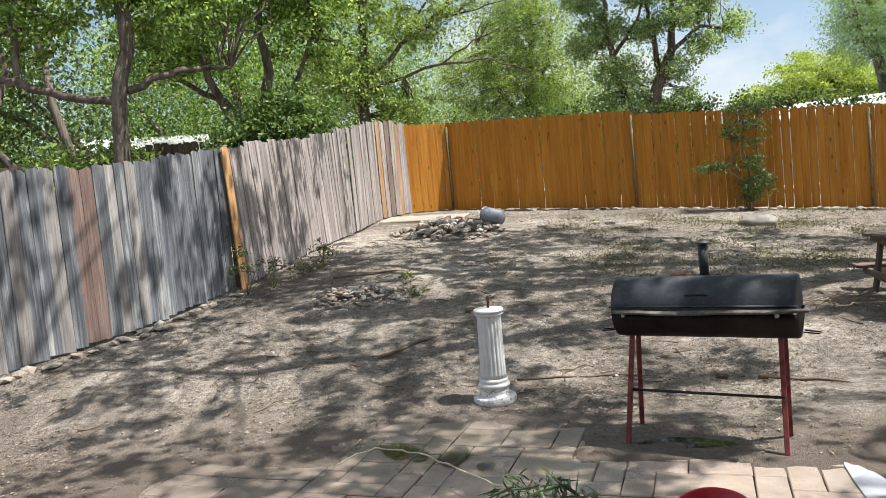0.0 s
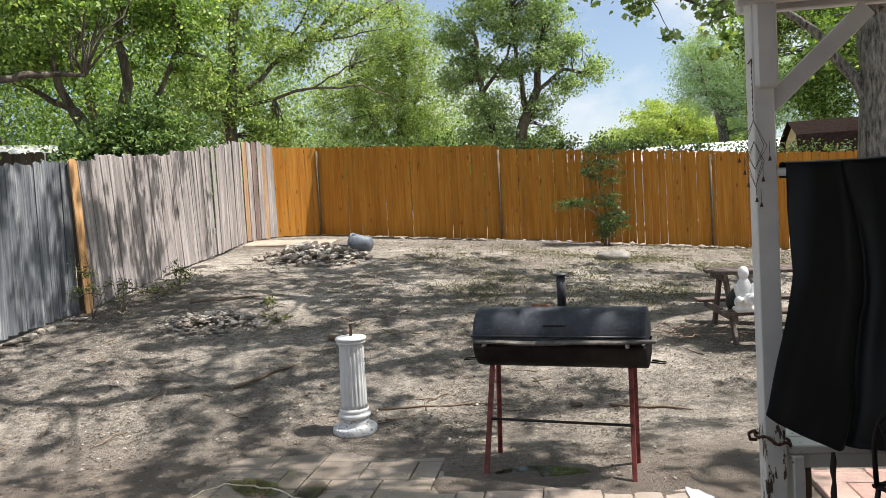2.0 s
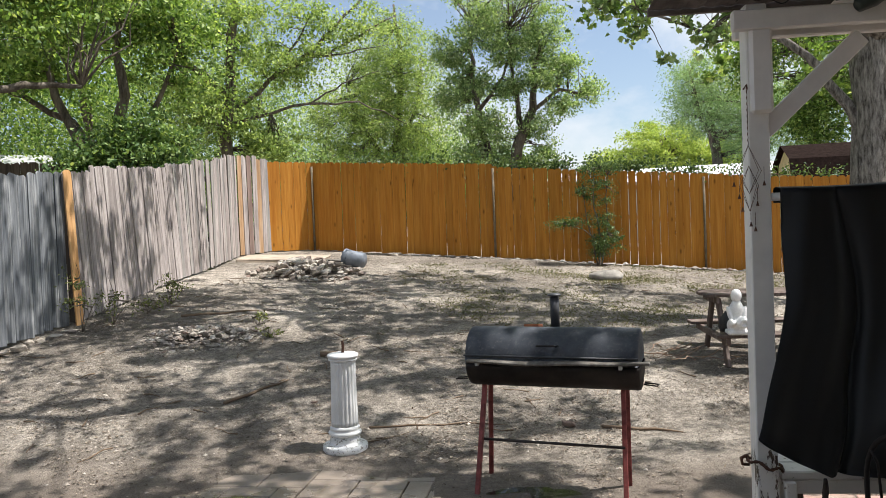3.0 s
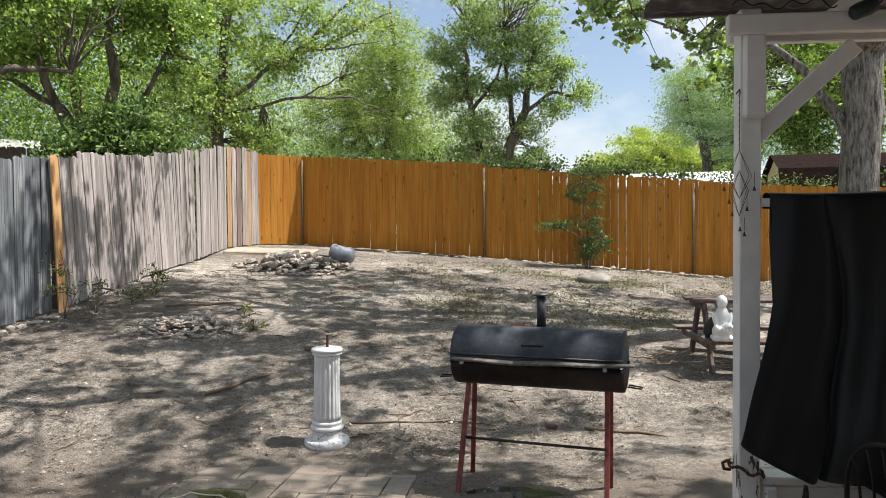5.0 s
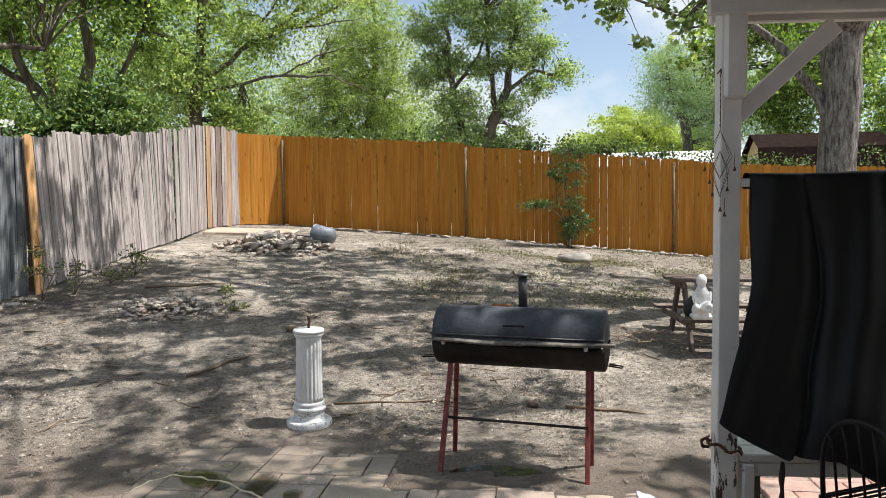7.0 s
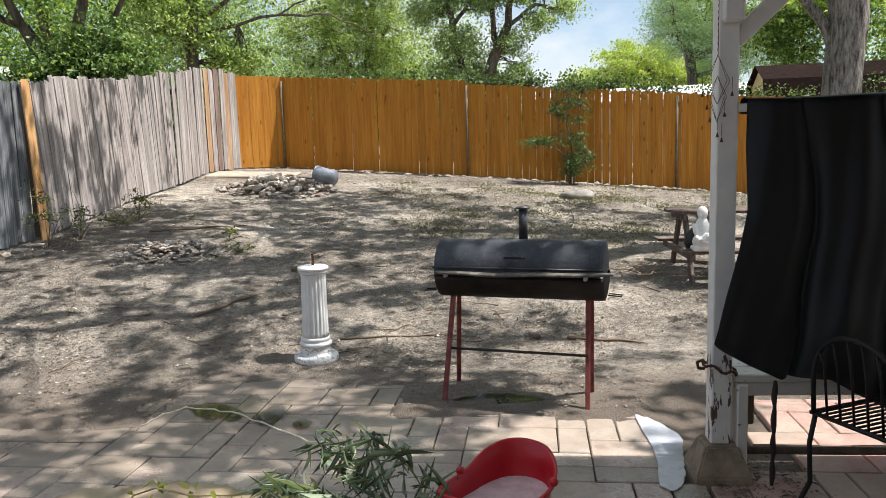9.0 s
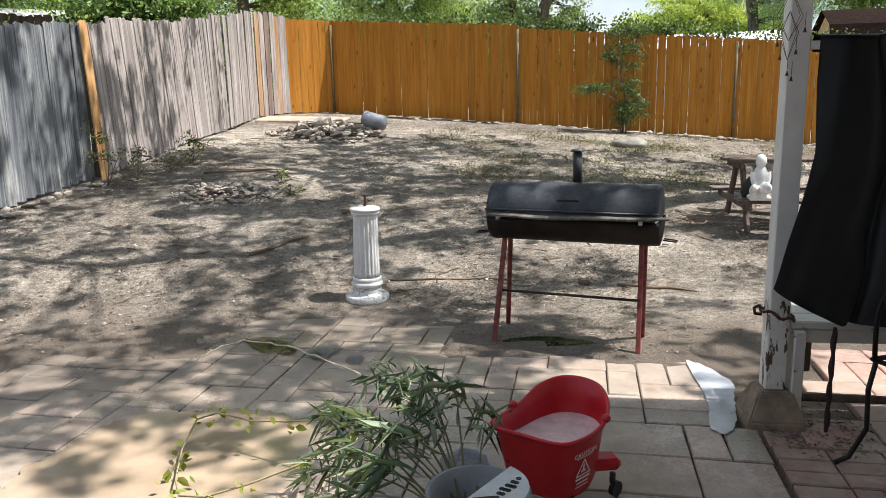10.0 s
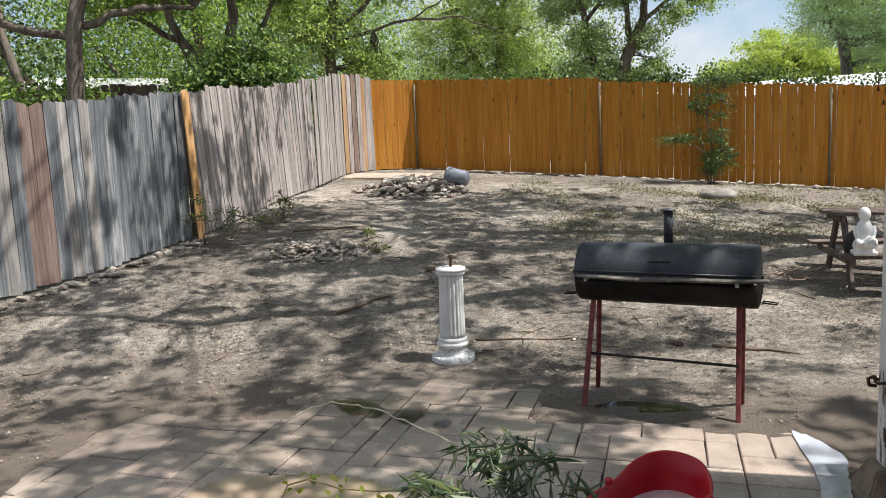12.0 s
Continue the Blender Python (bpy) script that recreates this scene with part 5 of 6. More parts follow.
# rounded yellow-green tree far behind
tree("tree", "rounded yellow-green tree in sunshine far behind the fence", (16.6, 33.8),
     [([(16.6, 33.8, 0.0), (16.6, 33.8, 3.0), (16.6, 33.8, 5.5)], [0.3, 0.25, 0.1])], [],
     [(16.8, 33.8, 4.7, 2.6, 2.0, 1.8, 300), (14.3, 34.4, 4.2, 1.5, 1.2, 0.9, 110), (19.4, 32.8, 4.4, 1.8, 1.4, 1.1, 130), (13.2, 34.8, 3.6, 1.2, 1.0, 0.7, 60)],
     0.15, 60, 0.24, LEAF_YELLOW, 29)
tree("tree", "tall grey-green fine-leaved tree far behind the fence", (15.8, 27.0),
     [([(15.8, 27, 0.0), (15.7, 27, 4.0), (15.4, 27, 7.0)], [0.25, 0.2, 0.08])], [([(15.7, 27, 4.0), (14.8, 26.6, 5.6), (14.3, 26.4, 7.2)], [0.12, 0.08, 0.03])],
     [(15.0, 26.8, 6.3, 1.5, 1.4, 1.7, 260), (16.6, 26.2, 5.2, 1.5, 1.2, 1.6, 240), (18.2, 25.4, 5.6, 1.6, 1.2, 1.8, 200)],
     0.12, 46, 0.30, LEAF_BLUE, 30, wide=0.35)
# darker trees at the far side of the yard
tree("tree", "dark leafy tree beyond the shed", (13.2, 17.6),
     [([(13.2, 17.6, 0.0), (13.2, 17.6, 3.0), (13.0, 17.6, 6.0)], [0.2, 0.17, 0.08])], [],
     [(12.6, 17.6, 6.4, 1.7, 1.4, 1.0, 120), (14.4, 16.6, 5.4, 1.5, 1.3, 1.6, 120), (15.2, 15.0, 4.0, 1.4, 1.3, 1.8, 120), (11.6, 17.9, 5.6, 0.7, 0.8, 0.8, 40), (12.9, 17.2, 4.2, 1.1, 0.8, 1.2, 90)],
     0.13, 50, 0.24, LEAF_MID, 31)
# woods that close the view
def woods(label, blobs, material, seed, leaf=0.2, per=60, sigma=0.42):
    rng = np.random.default_rng(seed)
    c = crown_points(blobs, rng)
    pts = (c[:, None, :] + np.clip(rng.normal(size=(len(c), per, 3)), -1.6, 1.6) * sigma).reshape(-1, 3)
    home = tagged(part("far_woods", quads_mesh("far_woods", leaf_quads(pts, leaf, rng, 0.6, shape="plain")), material), label, "woods", kind="stuff")
    stems = [(bent((x + rng.normal() * rx * 0.5, y + rng.normal() * 0.5, lie(x, y) - 0.2), (x + rng.normal() * rx * 0.5, y, z + rz * 0.5), rng, 5, 0.05), [0.11, 0.10, 0.085, 0.07, 0.05, 0.02]) for (x, y, z, rx, ry, rz, n) in blobs for _ in range(2)]
    part("stems", tubes("stems", stems, 6), BARK, home)


woods("mixed green woods behind the neighbouring yards", [(-14, 21, 5.5, 3.5, 2, 4.2, 110), (-9.5, 25.5, 5.5, 3.2, 2, 4.2, 120), (-6.2, 22, 6.6, 2.4, 2, 2.8, 110), (-8.6, 14.2, 6.6, 2.2, 1.6, 1.4, 40)], LEAF_MID, 41, 0.12, 105)
woods("dark dense woods behind the neighbouring yards", [(-17, 24, 4.5, 4, 2, 4.0, 150), (-11, 28, 4.5, 4, 2, 4.5, 150), (-5.0, 29, 4.5, 4, 2, 4.5, 150), (-19, 15, 4.5, 3, 3, 4.0, 110), (-12.5, 16.5, 5.8, 2.4, 2, 3.0, 100)], LEAF_DARK, 45, 0.15, 115, 0.5)
woods("thicket in the neighbouring yard, shade put in its leaf colour", [(-15, 13, 4.6, 3, 2.5, 4, 130), (-11.5, 11.5, 4.6, 2.0, 1.5, 2.6, 80), (-9.5, 16.0, 4.4, 2.4, 1.6, 2.6, 90)], LEAF_SHADED, 46, 0.11, 100)
woods("light green woods far behind the orange fence", [(-3.5, 27, 5.5, 3.2, 2, 4.2, 150), (1.0, 28, 5.0, 3.0, 2, 3.6, 130), (5.2, 28, 4.6, 2.6, 2, 3.2, 110), (-0.5, 24, 3.4, 2.6, 1.2, 1.8, 100)], LEAF_OAK, 42, 0.11, 105)
woods("dark green undergrowth behind the orange fence", [(3.5, 24.5, 2.9, 3.0, 1.2, 1.3, 120), (6.6, 23.5, 2.6, 1.6, 1.0, 1.0, 50), (19, 18.5, 3.0, 3.5, 2, 2.6, 100), (21, 12, 3.5, 3, 2.5, 3.2, 100)], LEAF_DARK, 43, 0.12, 100)


# ---- ivy and shrubs along the orange fence ----
rng = np.random.default_rng(61)
pts, stems = [], []
for (x0, y0, _), (x1, y1, _), d0, d1 in ((FAR_LINE[1], FAR_LINE[2], 0.15, 0.9), (FAR_LINE[2], FAR_LINE[3], 1.2, 1.6), (FAR_LINE[3], FAR_LINE[4], 0.7, 0.15)):
    span = math.hypot(x1 - x0, y1 - y0)
    for k in range(int(span / 0.055)):
        f = rng.random()
        if rng.random() > d0 + (d1 - d0) * f:
            continue
        x, y = x0 + (x1 - x0) * f, y0 + (y1 - y0) * f
        c = np.array((x + 0.05, y + 0.10, lie(x, y) + 1.84 + abs(rng.normal()) * 0.11))
        pts.append(c + rng.normal(size=(34, 3)) * np.array((0.10, 0.05, 0.075)))
    line = [(x0 + (x1 - x0) * q / 12 + 0.04, y0 + (y1 - y0) * q / 12 + 0.09, lie(x0 + (x1 - x0) * q / 12, y0 + (y1 - y0) * q / 12) + 1.86 + 0.04 * rng.normal()) for q in range(13)]
    stems.append((line, [0.008] * 13))
ivy = thing("ivy_vine", pose(3.61, 14.36, 0), "dark green ivy trailing along the top of the orange fence", "vine")
iv = Matrix.Translation((-3.61, -14.36, 0))
part("stems", tubes("stems", [([iv @ Vector(p) for p in l], r) for l, r in stems], 5), TWIG, ivy)
part("leaves", quads_mesh("leaves", leaf_quads(np.concatenate(pts) - np.array((3.61, 14.36, 0)), 0.055, rng, 0.8)), LEAF_SHADED, ivy)

BX, BY = 5.42, 13.25
bz = lie(BX, BY)
tree("fence_shrub", "thin upright green shrub in front of the orange fence", (BX, BY),
     [([(BX, BY, bz - 0.02), (BX + 0.02, BY, bz + 0.6), (BX - 0.1, BY - 0.05, bz + 1.3), (BX - 0.05, BY, bz + 1.85)], [0.022, 0.018, 0.012, 0.005])],
     [([(BX + 0.03, BY - 0.03, bz), (BX + 0.2, BY, bz + 0.8), (BX + 0.22, BY, bz + 1.75)], [0.018, 0.013, 0.005]), ([(BX, BY, bz + 0.5), (BX - 0.35, BY - 0.1, bz + 0.72), (BX - 0.85, BY - 0.15, bz + 0.86)], [0.012, 0.009, 0.004]), ([(BX - 0.02, BY, bz), (BX - 0.22, BY, bz + 0.9), (BX - 0.3, BY, bz + 1.5)], [0.014, 0.01, 0.004])],
     [(BX + 0.02, BY, bz + 0.38, 0.20, 0.14, 0.26, 34), (BX, BY, bz + 1.5, 0.40, 0.15, 0.4, 30), (BX - 0.7, BY - 0.12, bz + 0.84, 0.38, 0.1, 0.06, 15), (BX + 0.05, BY, bz + 0.95, 0.25, 0.12, 0.3, 14), (BX + 0.35, BY, bz + 0.55, 0.2, 0.1, 0.2, 8), (BX + 0.05, BY + 0.05, bz + 1.88, 0.45, 0.14, 0.1, 18)],
     0.058, 34, 0.085, LEAF_SHADED, 62, wide=0.45, group="shrubs", category="shrub", twig=1.0)
for (x, y, h, seed, n) in ((-2.38, 8.15, 0.75, 63, 9), (-2.16, 8.5, 0.55, 67, 5), (-1.78, 9.75, 0.40, 64, 13), (-1.95, 9.2, 0.28, 66, 6), (-0.42, 7.75, 0.14, 68, 3), (-0.55, 8.3, 0.16, 69, 3)):
    z = lie(x, y)
    tree("weed_clump", "straggly green weeds growing in the dirt", (x, y), [([(x, y, z - 0.02), (x + 0.03, y, z + h * 0.6), (x - 0.03, y, z + h)], [0.006, 0.004, 0.002])],
         [([(x, y, z), (x + 0.2, y - 0.1, z + h * 0.5)], [0.005, 0.002]), ([(x, y, z), (x - 0.1, y + 0.25, z + h * 0.55)], [0.005, 0.002]), ([(x, y, z), (x + 0.1, y + 0.3, z + h * 0.4)], [0.004, 0.002])],
         [(x, y, z + h * 0.5, 0.2, 0.26, h * 0.5, n)], 0.036, 26, 0.055, LEAF_WEED, seed, wide=0.5, group="weeds", category="weeds", twig=1.0)


# ---- buildings behind the fences ----
def roof_house(name, label, m, length, depth, wall_h, rise, roof_mat, wall_mat, category="house"):
    home = thing(name, m, label, category, "neighbouring buildings")
    bm = bmesh.new()
    box(bm, (-length / 2, -depth / 2, -0.3), (length / 2, depth / 2, wall_h), 0.01)
    part("wall", bm, wall_mat, home)
    bm = bmesh.new()
    o = 0.35
    for s in (-1, 1):
        vs = [bm.verts.new(p) for p in ((-length / 2 - o, s * (depth / 2 + o), wall_h - o * rise / (depth / 2)), (length / 2 + o, s * (depth / 2 + o), wall_h - o * rise / (depth / 2)), (length / 2 + o, 0, wall_h + rise), (-length / 2 - o, 0, wall_h + rise))]
        bm.faces.new(vs)
    bmesh.ops.remove_doubles(bm, verts=bm.verts, dist=0.001)
    bmesh.ops.solidify(bm, geom=bm.faces, thickness=0.08)
    part("roof", bm, roof_mat, home)
    for x in (-length / 4, length / 4):
        bm = bmesh.new()
        box(bm, (x - 0.5, -depth / 2 - 0.03, 0.9), (x + 0.5, -depth / 2 + 0.02, min(2.0, wall_h - 0.25)), 0.01)
        part("window", bm, GLASS_DARK, home)
    return home


roof_house("neighbour_house", "low building with a long white metal roof", pose(13.4, 25.6, 0.75, 0, 0, -25), 17, 7, 2.15, 0.62, ROOF_WHITE, HOUSE_WALL)
roof_house("neighbour_house", "house with a pale grey roof among trees", pose(-10.4, 24.2, 1.4, 0, 0, 22), 3.8, 5, 2.0, 0.95, ROOF_GREY, HOUSE_WALL)
shed = thing("garden_shed", pose(10.95, 15.55, lie(9, 15) - 0.22, 0, 0, -22), "brown gambrel roofed garden shed with yellow gable", "shed", "neighbouring buildings")
W, L = 1.0, 2.6
gam = [(-W, 1.75), (-W * 0.8, 2.35), (0, 2.72), (W * 0.8, 2.35), (W, 1.75)]
bm = bmesh.new()
for x in (0.0, L):
    for (y, z) in [(-W + 0.06, -0.2)] + [(y * 0.95, z - 0.03) for y, z in gam] + [(W - 0.06, -0.2)]:
        bm.verts.new((x, y, z))
bm.verts.ensure_lookup_table()
bm.faces.new(bm.verts[:7])
bm.faces.new(bm.verts[7:][::-1])
for i in range(7):
    j = (i + 1) % 7
    bm.faces.new((bm.verts[j], bm.verts[i], bm.verts[7 + i], bm.verts[7 + j]))
part("wall", bm, SHED_YELLOW, shed)
bm = bmesh.new()
rows = [[bm.verts.new((x, y * 1.06, z + 0.02)) for y, z in gam] for x in (-0.12, L + 0.12)]
for i in range(4):
    bm.faces.new((rows[0][i], rows[0][i + 1], rows[1][i + 1], rows[1][i]))
bmesh.ops.solidify(bm, geom=bm.faces, thickness=-0.05)
part("roof", bm, SHED_ROOF, shed, "dark brown shingle roof")
win = part("window", box(bmesh.new(), (-0.03, -0.22, 1.82), (-0.005, 0.22, 2.18), 0.004), GLASS_DARK, shed)
for lo, hi in (((-0.045, -0.26, 2.18), (0.0, 0.26, 2.22)), ((-0.045, -0.26, 1.78), (0.0, 0.26, 1.82)), ((-0.045, -0.26, 1.82), (0.0, -0.22, 2.18)), ((-0.045, 0.22, 1.82), (0.0, 0.26, 2.18)), ((-0.04, -0.015, 1.82), (-0.004, 0.015, 2.18))):
    part("frame", box(bmesh.new(), lo, hi), WHITE_PRINT, win)


# ---- mop bucket ----
mop = thing("mop_bucket", pose(0.893, 1.985, 0) @ Matrix.Diagonal((0.95, 0.95, 0.93, 1)), "red plastic mop bucket on casters holding soapy water", "mop bucket")
RIM = [(-0.235, -0.055, 0.345), (-0.215, 0.0, 0.35), (-0.12, 0.075, 0.36), (-0.03, 0.15, 0.395), (0.06, 0.19, 0.41), (0.14, 0.175, 0.41), (0.195, 0.11, 0.40), (0.20, 0.02, 0.375), (0.165, -0.07, 0.35), (0.09, -0.155, 0.34), (0.0, -0.205, 0.335), (-0.06, -0.20, 0.335), (-0.14, -0.14, 0.34)]


def ring_of(points, n):
    """A smooth closed line through the points."""
    out, k = [], len(points)
    for i in range(n):
        f = i / n * k
        a = int(f)
        p = [Vector(points[(a + q) % k]) for q in (-1, 0, 1, 2)]
        u = f - a
        out.append(0.5 * ((2 * p[1]) + (p[2] - p[0]) * u + (2 * p[0] - 5 * p[1] + 4 * p[2] - p[3]) * u * u + (3 * p[1] - p[0] - 3 * p[2] + p[3]) * u ** 3))
    return out


def shell(levels):
    bm = bmesh.new()
    rings = [[bm.verts.new(p) for p in ring] for ring in levels]
    for a, b in zip(rings, rings[1:]):
        for i in range(len(a)):
            j = (i + 1) % len(a)
            bm.faces.new((a[i], a[j], b[j], b[i]))
    bm.faces.new(rings[0][::-1])
    bm.faces.new(rings[-1])
    return bm


rim = ring_of(RIM, 65)
MC = Vector((0.01, -0.01, 0))


def scaled(k, z=None, dz=0.0):
    return [Vector((MC.x + (p.x - MC.x) * k, MC.y + (p.y - MC.y) * k, (p.z if z is None else z) + dz)) for p in rim]


def between(k, f, low=0.085):
    return [Vector((MC.x + (p.x - MC.x) * k, MC.y + (p.y - MC.y) * k, low + (p.z - low) * f)) for p in rim]


part("body", shell([between(0.70, 0.0), between(0.76, 0.10), between(0.93, 0.88), between(0.96, 0.93), between(1.02, 0.94), between(1.03, 1.0), between(0.99, 1.005), between(0.955, 0.99), between(0.90, 0.75), between(0.76, 0.2)]), RED_PLASTIC, mop, "red plastic bucket body with a pouring lip", smooth=True)
bm = bmesh.new()
wl = [Vector((MC.x + (p.x - MC.x) * 0.885, MC.y + (p.y - MC.y) * 0.885, 0.272)) for p in rim]
bm.faces.new([bm.verts.new(p) for p in wl])
part("soapy_water", bm, SOAP, mop, "milky pink soapy water")
bm = bmesh.new()
box(bm, (0.10, -0.05, 0.12), (0.235, 0.03, 0.168), 0.014)
part("side_foot", bm, RED_PLASTIC, mop, "moulded red caster bracket")
for x, y in ((0.215, -0.01), (0.02, -0.135), (-0.13, 0.02), (0.09, 0.12)):
    cas = part("caster", tubes("caster", [([(x, y, 0.095), (x, y, 0.055)], [0.011, 0.011])], 8), STEEL, mop, "metal swivel caster")
    bm = bmesh.new()
    bmesh.ops.create_cone(bm, cap_ends=True, segments=20, radius1=0.030, radius2=0.030, depth=0.02, matrix=pose(x + 0.012, y, 0.030, 90, 0, 35))
    part("wheel", bm, BLACK_RUBBER, cas)
part("handle", tubes("handle", [([(-0.155, 0.04, 0.35), (-0.19, 0.03, 0.33), (-0.215, 0.0, 0.27), (-0.20, -0.03, 0.22), (-0.185, -0.06, 0.20)], [0.004] * 5)], 6), BLACK_IRON, mop, "black wire handle")
for p in ((-0.14, 0.07, 0.36), (0.155, -0.09, 0.355)):
    bm = bmesh.new()
    bmesh.ops.create_icosphere(bm, subdivisions=2, radius=0.017, matrix=Matrix.Translation(p))
    part("lug", bm, RED_PLASTIC, mop, smooth=True)
# printed warning on the side wall


def wall_point(i, f):
    """A place on the outer wall of the bucket: i along the rim, f up from its base."""
    a = int(i)
    p = rim[a % 65].lerp(rim[(a + 1) % 65], i - a)
    k = 0.76 + (0.93 - 0.76) * (f - 0.10) / 0.78
    return Vector((MC.x + (p.x - MC.x) * k, MC.y + (p.y - MC.y) * k, 0.085 + (p.z - 0.085) * f))


WI = 46.5
mid_p = wall_point(WI, 0.5)
along = (wall_point(WI - 2.0, 0.5) - wall_point(WI + 2.0, 0.5)).normalized()
rise_v = (wall_point(WI, 0.8) - wall_point(WI, 0.2)).normalized()
out_v = along.cross(rise_v).normalized()
rise_v = out_v.cross(along)
face = Matrix((along, rise_v, out_v)).transposed().to_4x4()
face.translation = mid_p + out_v * 0.0045
txt = bpy.data.curves.new("warning_text", "FONT")
txt.body, txt.size, txt.align_x, txt.extrude = "CAUTION", 0.026, "CENTER", 0.0006
txt.materials.append(WHITE_PRINT)
word = new("warning_text", txt)
word.parent = mop
word.matrix_basis = face @ pose(0, 0.048, 0.001)
bm = bmesh.new()
tri = [(-0.04, -0.035), (0.04, -0.035), (0.0, 0.035)]
for i in range(3):
    a, b = Vector(tri[i]), Vector(tri[(i + 1) % 3])
    d = (b - a).normalized()
    nrm = Vector((-d.y, d.x)) * 0.005
    vs = [bm.verts.new((q.x, q.y, 0)) for q in (a, b, b + nrm - d * 0.008, a + nrm + d * 0.008)]
    bm.faces.new(vs)
for x, y, w, h in ((-0.012, -0.02, 0.024, 0.006), (-0.004, -0.014, 0.008, 0.026)):
    bm.faces.new([bm.verts.new((px, py, 0)) for px, py in ((x, y), (x + w, y), (x + w, y + h), (x, y + h))])
part("warning_sign", bm, WHITE_PRINT, mop, "white printed warning triangle", at=face)
bm = bmesh.new()
for x, y, w, h in ((-0.04, 0.040, 0.08, 0.004), (-0.038, -0.050, 0.076, 0.008), (-0.03, -0.066, 0.06, 0.006), (-0.034, -0.080, 0.068, 0.004)):
    bm.faces.new([bm.verts.new((px, py, 0)) for px, py in ((x, y), (x + w, y), (x + w, y + h), (x, y + h))])
part("print_bars", bm, WHITE_PRINT, mop, "small white printed lines", at=face)

# ---- pail with cuttings ----
PX, PY = 0.555, 1.60
pail2 = thing("plastic_pail", pose(PX, PY, 0), "dark grey plastic pail with a pale perforated wringer", "pail")
bm = bmesh.new()
lathe(bm, [(0.112, -0.05), (0.142, 0.262), (0.152, 0.264), (0.152, 0.282), (0.140, 0.282), (0.108, -0.03)], 36)
part("body", bm, PAIL_GREY, pail2, smooth=True)
bm = bmesh.new()
arc = [(0.146 * math.cos(a), 0.146 * math.sin(a)) for a in np.linspace(radians(-128), radians(38), 26)]
up_ring = [bm.verts.new((x, y, 0.300)) for x, y in arc]
low_ring = [bm.verts.new((x, y, 0.284)) for x, y in arc]
bm.faces.new(up_ring)
bm.faces.new(low_ring[::-1])
for i in range(26):
    j = (i + 1) % 26
    bm.faces.new((low_ring[i], low_ring[j], up_ring[j], up_ring[i]))
wr = part("wringer", bm, WRINGER, pail2, "pale grey plastic wringer plate")
# black discs and a block on the solid plate paint the shade inside its openings
for i in range(4):
    for j in range(3):
        bm = bmesh.new()
        lathe(bm, [(0.0085, 0.2985), (0.0085, 0.3015)], 12)
        part("drain_hole", bm, BLACK_RUBBER, wr, "dark disc for the shade in a drain hole", at=pose(0.062 + 0.02 * i - 0.012 * j, -0.035 - 0.022 * j + 0.016 * i, 0))
bm = bmesh.new()
box(bm, (-0.03, -0.115, 0.2985), (0.035, -0.07, 0.3025), 0.001)
part("wringer_slot", bm, BLACK_RUBBER, wr)

cut = thing("oleander_cuttings", pose(PX, PY, 0.05), "cut oleander branches and a bare vine leaning in the pail", "plant cuttings")
ci = Matrix.Translation((-PX, -PY, -0.05))
rng = np.random.default_rng(71)
ends = [(0.06, 2.12, 0.40), (0.10, 2.25, 0.36), (0.22, 2.34, 0.45), (0.42, 2.46, 0.42), (0.30, 2.30, 0.50), (0.02, 1.95, 0.28), (0.05, 1.78, 0.24), (0.14, 1.62, 0.22), (0.52, 2.22, 0.46), (0.40, 2.05, 0.50), (0.16, 2.00, 0.44), (0.20, 1.80, 0.34), (0.60, 2.02, 0.40), (0.28, 1.92, 0.40), (0.10, 1.92, 0.36), (0.33, 2.18, 0.44)]
lines, leaf_at, leaf_dir = [], [], []
for k, e in enumerate(ends):
    a = Vector((PX + rng.uniform(-0.07, 0.02), PY + rng.uniform(-0.03, 0.08), 0.10))
    e = Vector((e[0] + 0.06, e[1], e[2] * 0.8 - 0.02))
    m = a.lerp(e, 0.45) + Vector((0, 0, 0.15))
    line = []
    for q in range(11):
        f = q / 10
        line.append((1 - f) ** 2 * a + 2 * f * (1 - f) * m + f * f * e)
    lines.append((line, [0.0045 - 0.0003 * q for q in range(11)]))
    for q in range(4, 11):
        d = (line[q] - line[q - 1]).normalized()
        for _ in range(8 if q > 7 else (3 if q > 5 else 0)):
            leaf_dir.append(np.array(d) * 0.9 + rng.normal(size=3) * 0.55)
            leaf_at.append(np.array(line[q]) + leaf_dir[-1] / np.linalg.norm(leaf_dir[-1]) * 0.055 + rng.normal(size=3) * 0.012)
la, ld = np.array(leaf_at), np.array(leaf_dir)
la[:, 2] = np.maximum(la[:, 2], 0.06)
OLIVE = plain_material("olive_stem", (0.13, 0.12, 0.06), 0.7)
for l, r in lines:
    part("stem", tubes("stem", [([ci @ p for p in l], r)], 6), OLIVE, cut)
part("leaves", quads_mesh("leaves", leaf_quads(la - np.array((PX, PY, 0.05)), 0.125, rng, 0.08, 0.55, 0.3, along=ld)), LEAF_OLEANDER, cut, "narrow grey-green oleander leaves")
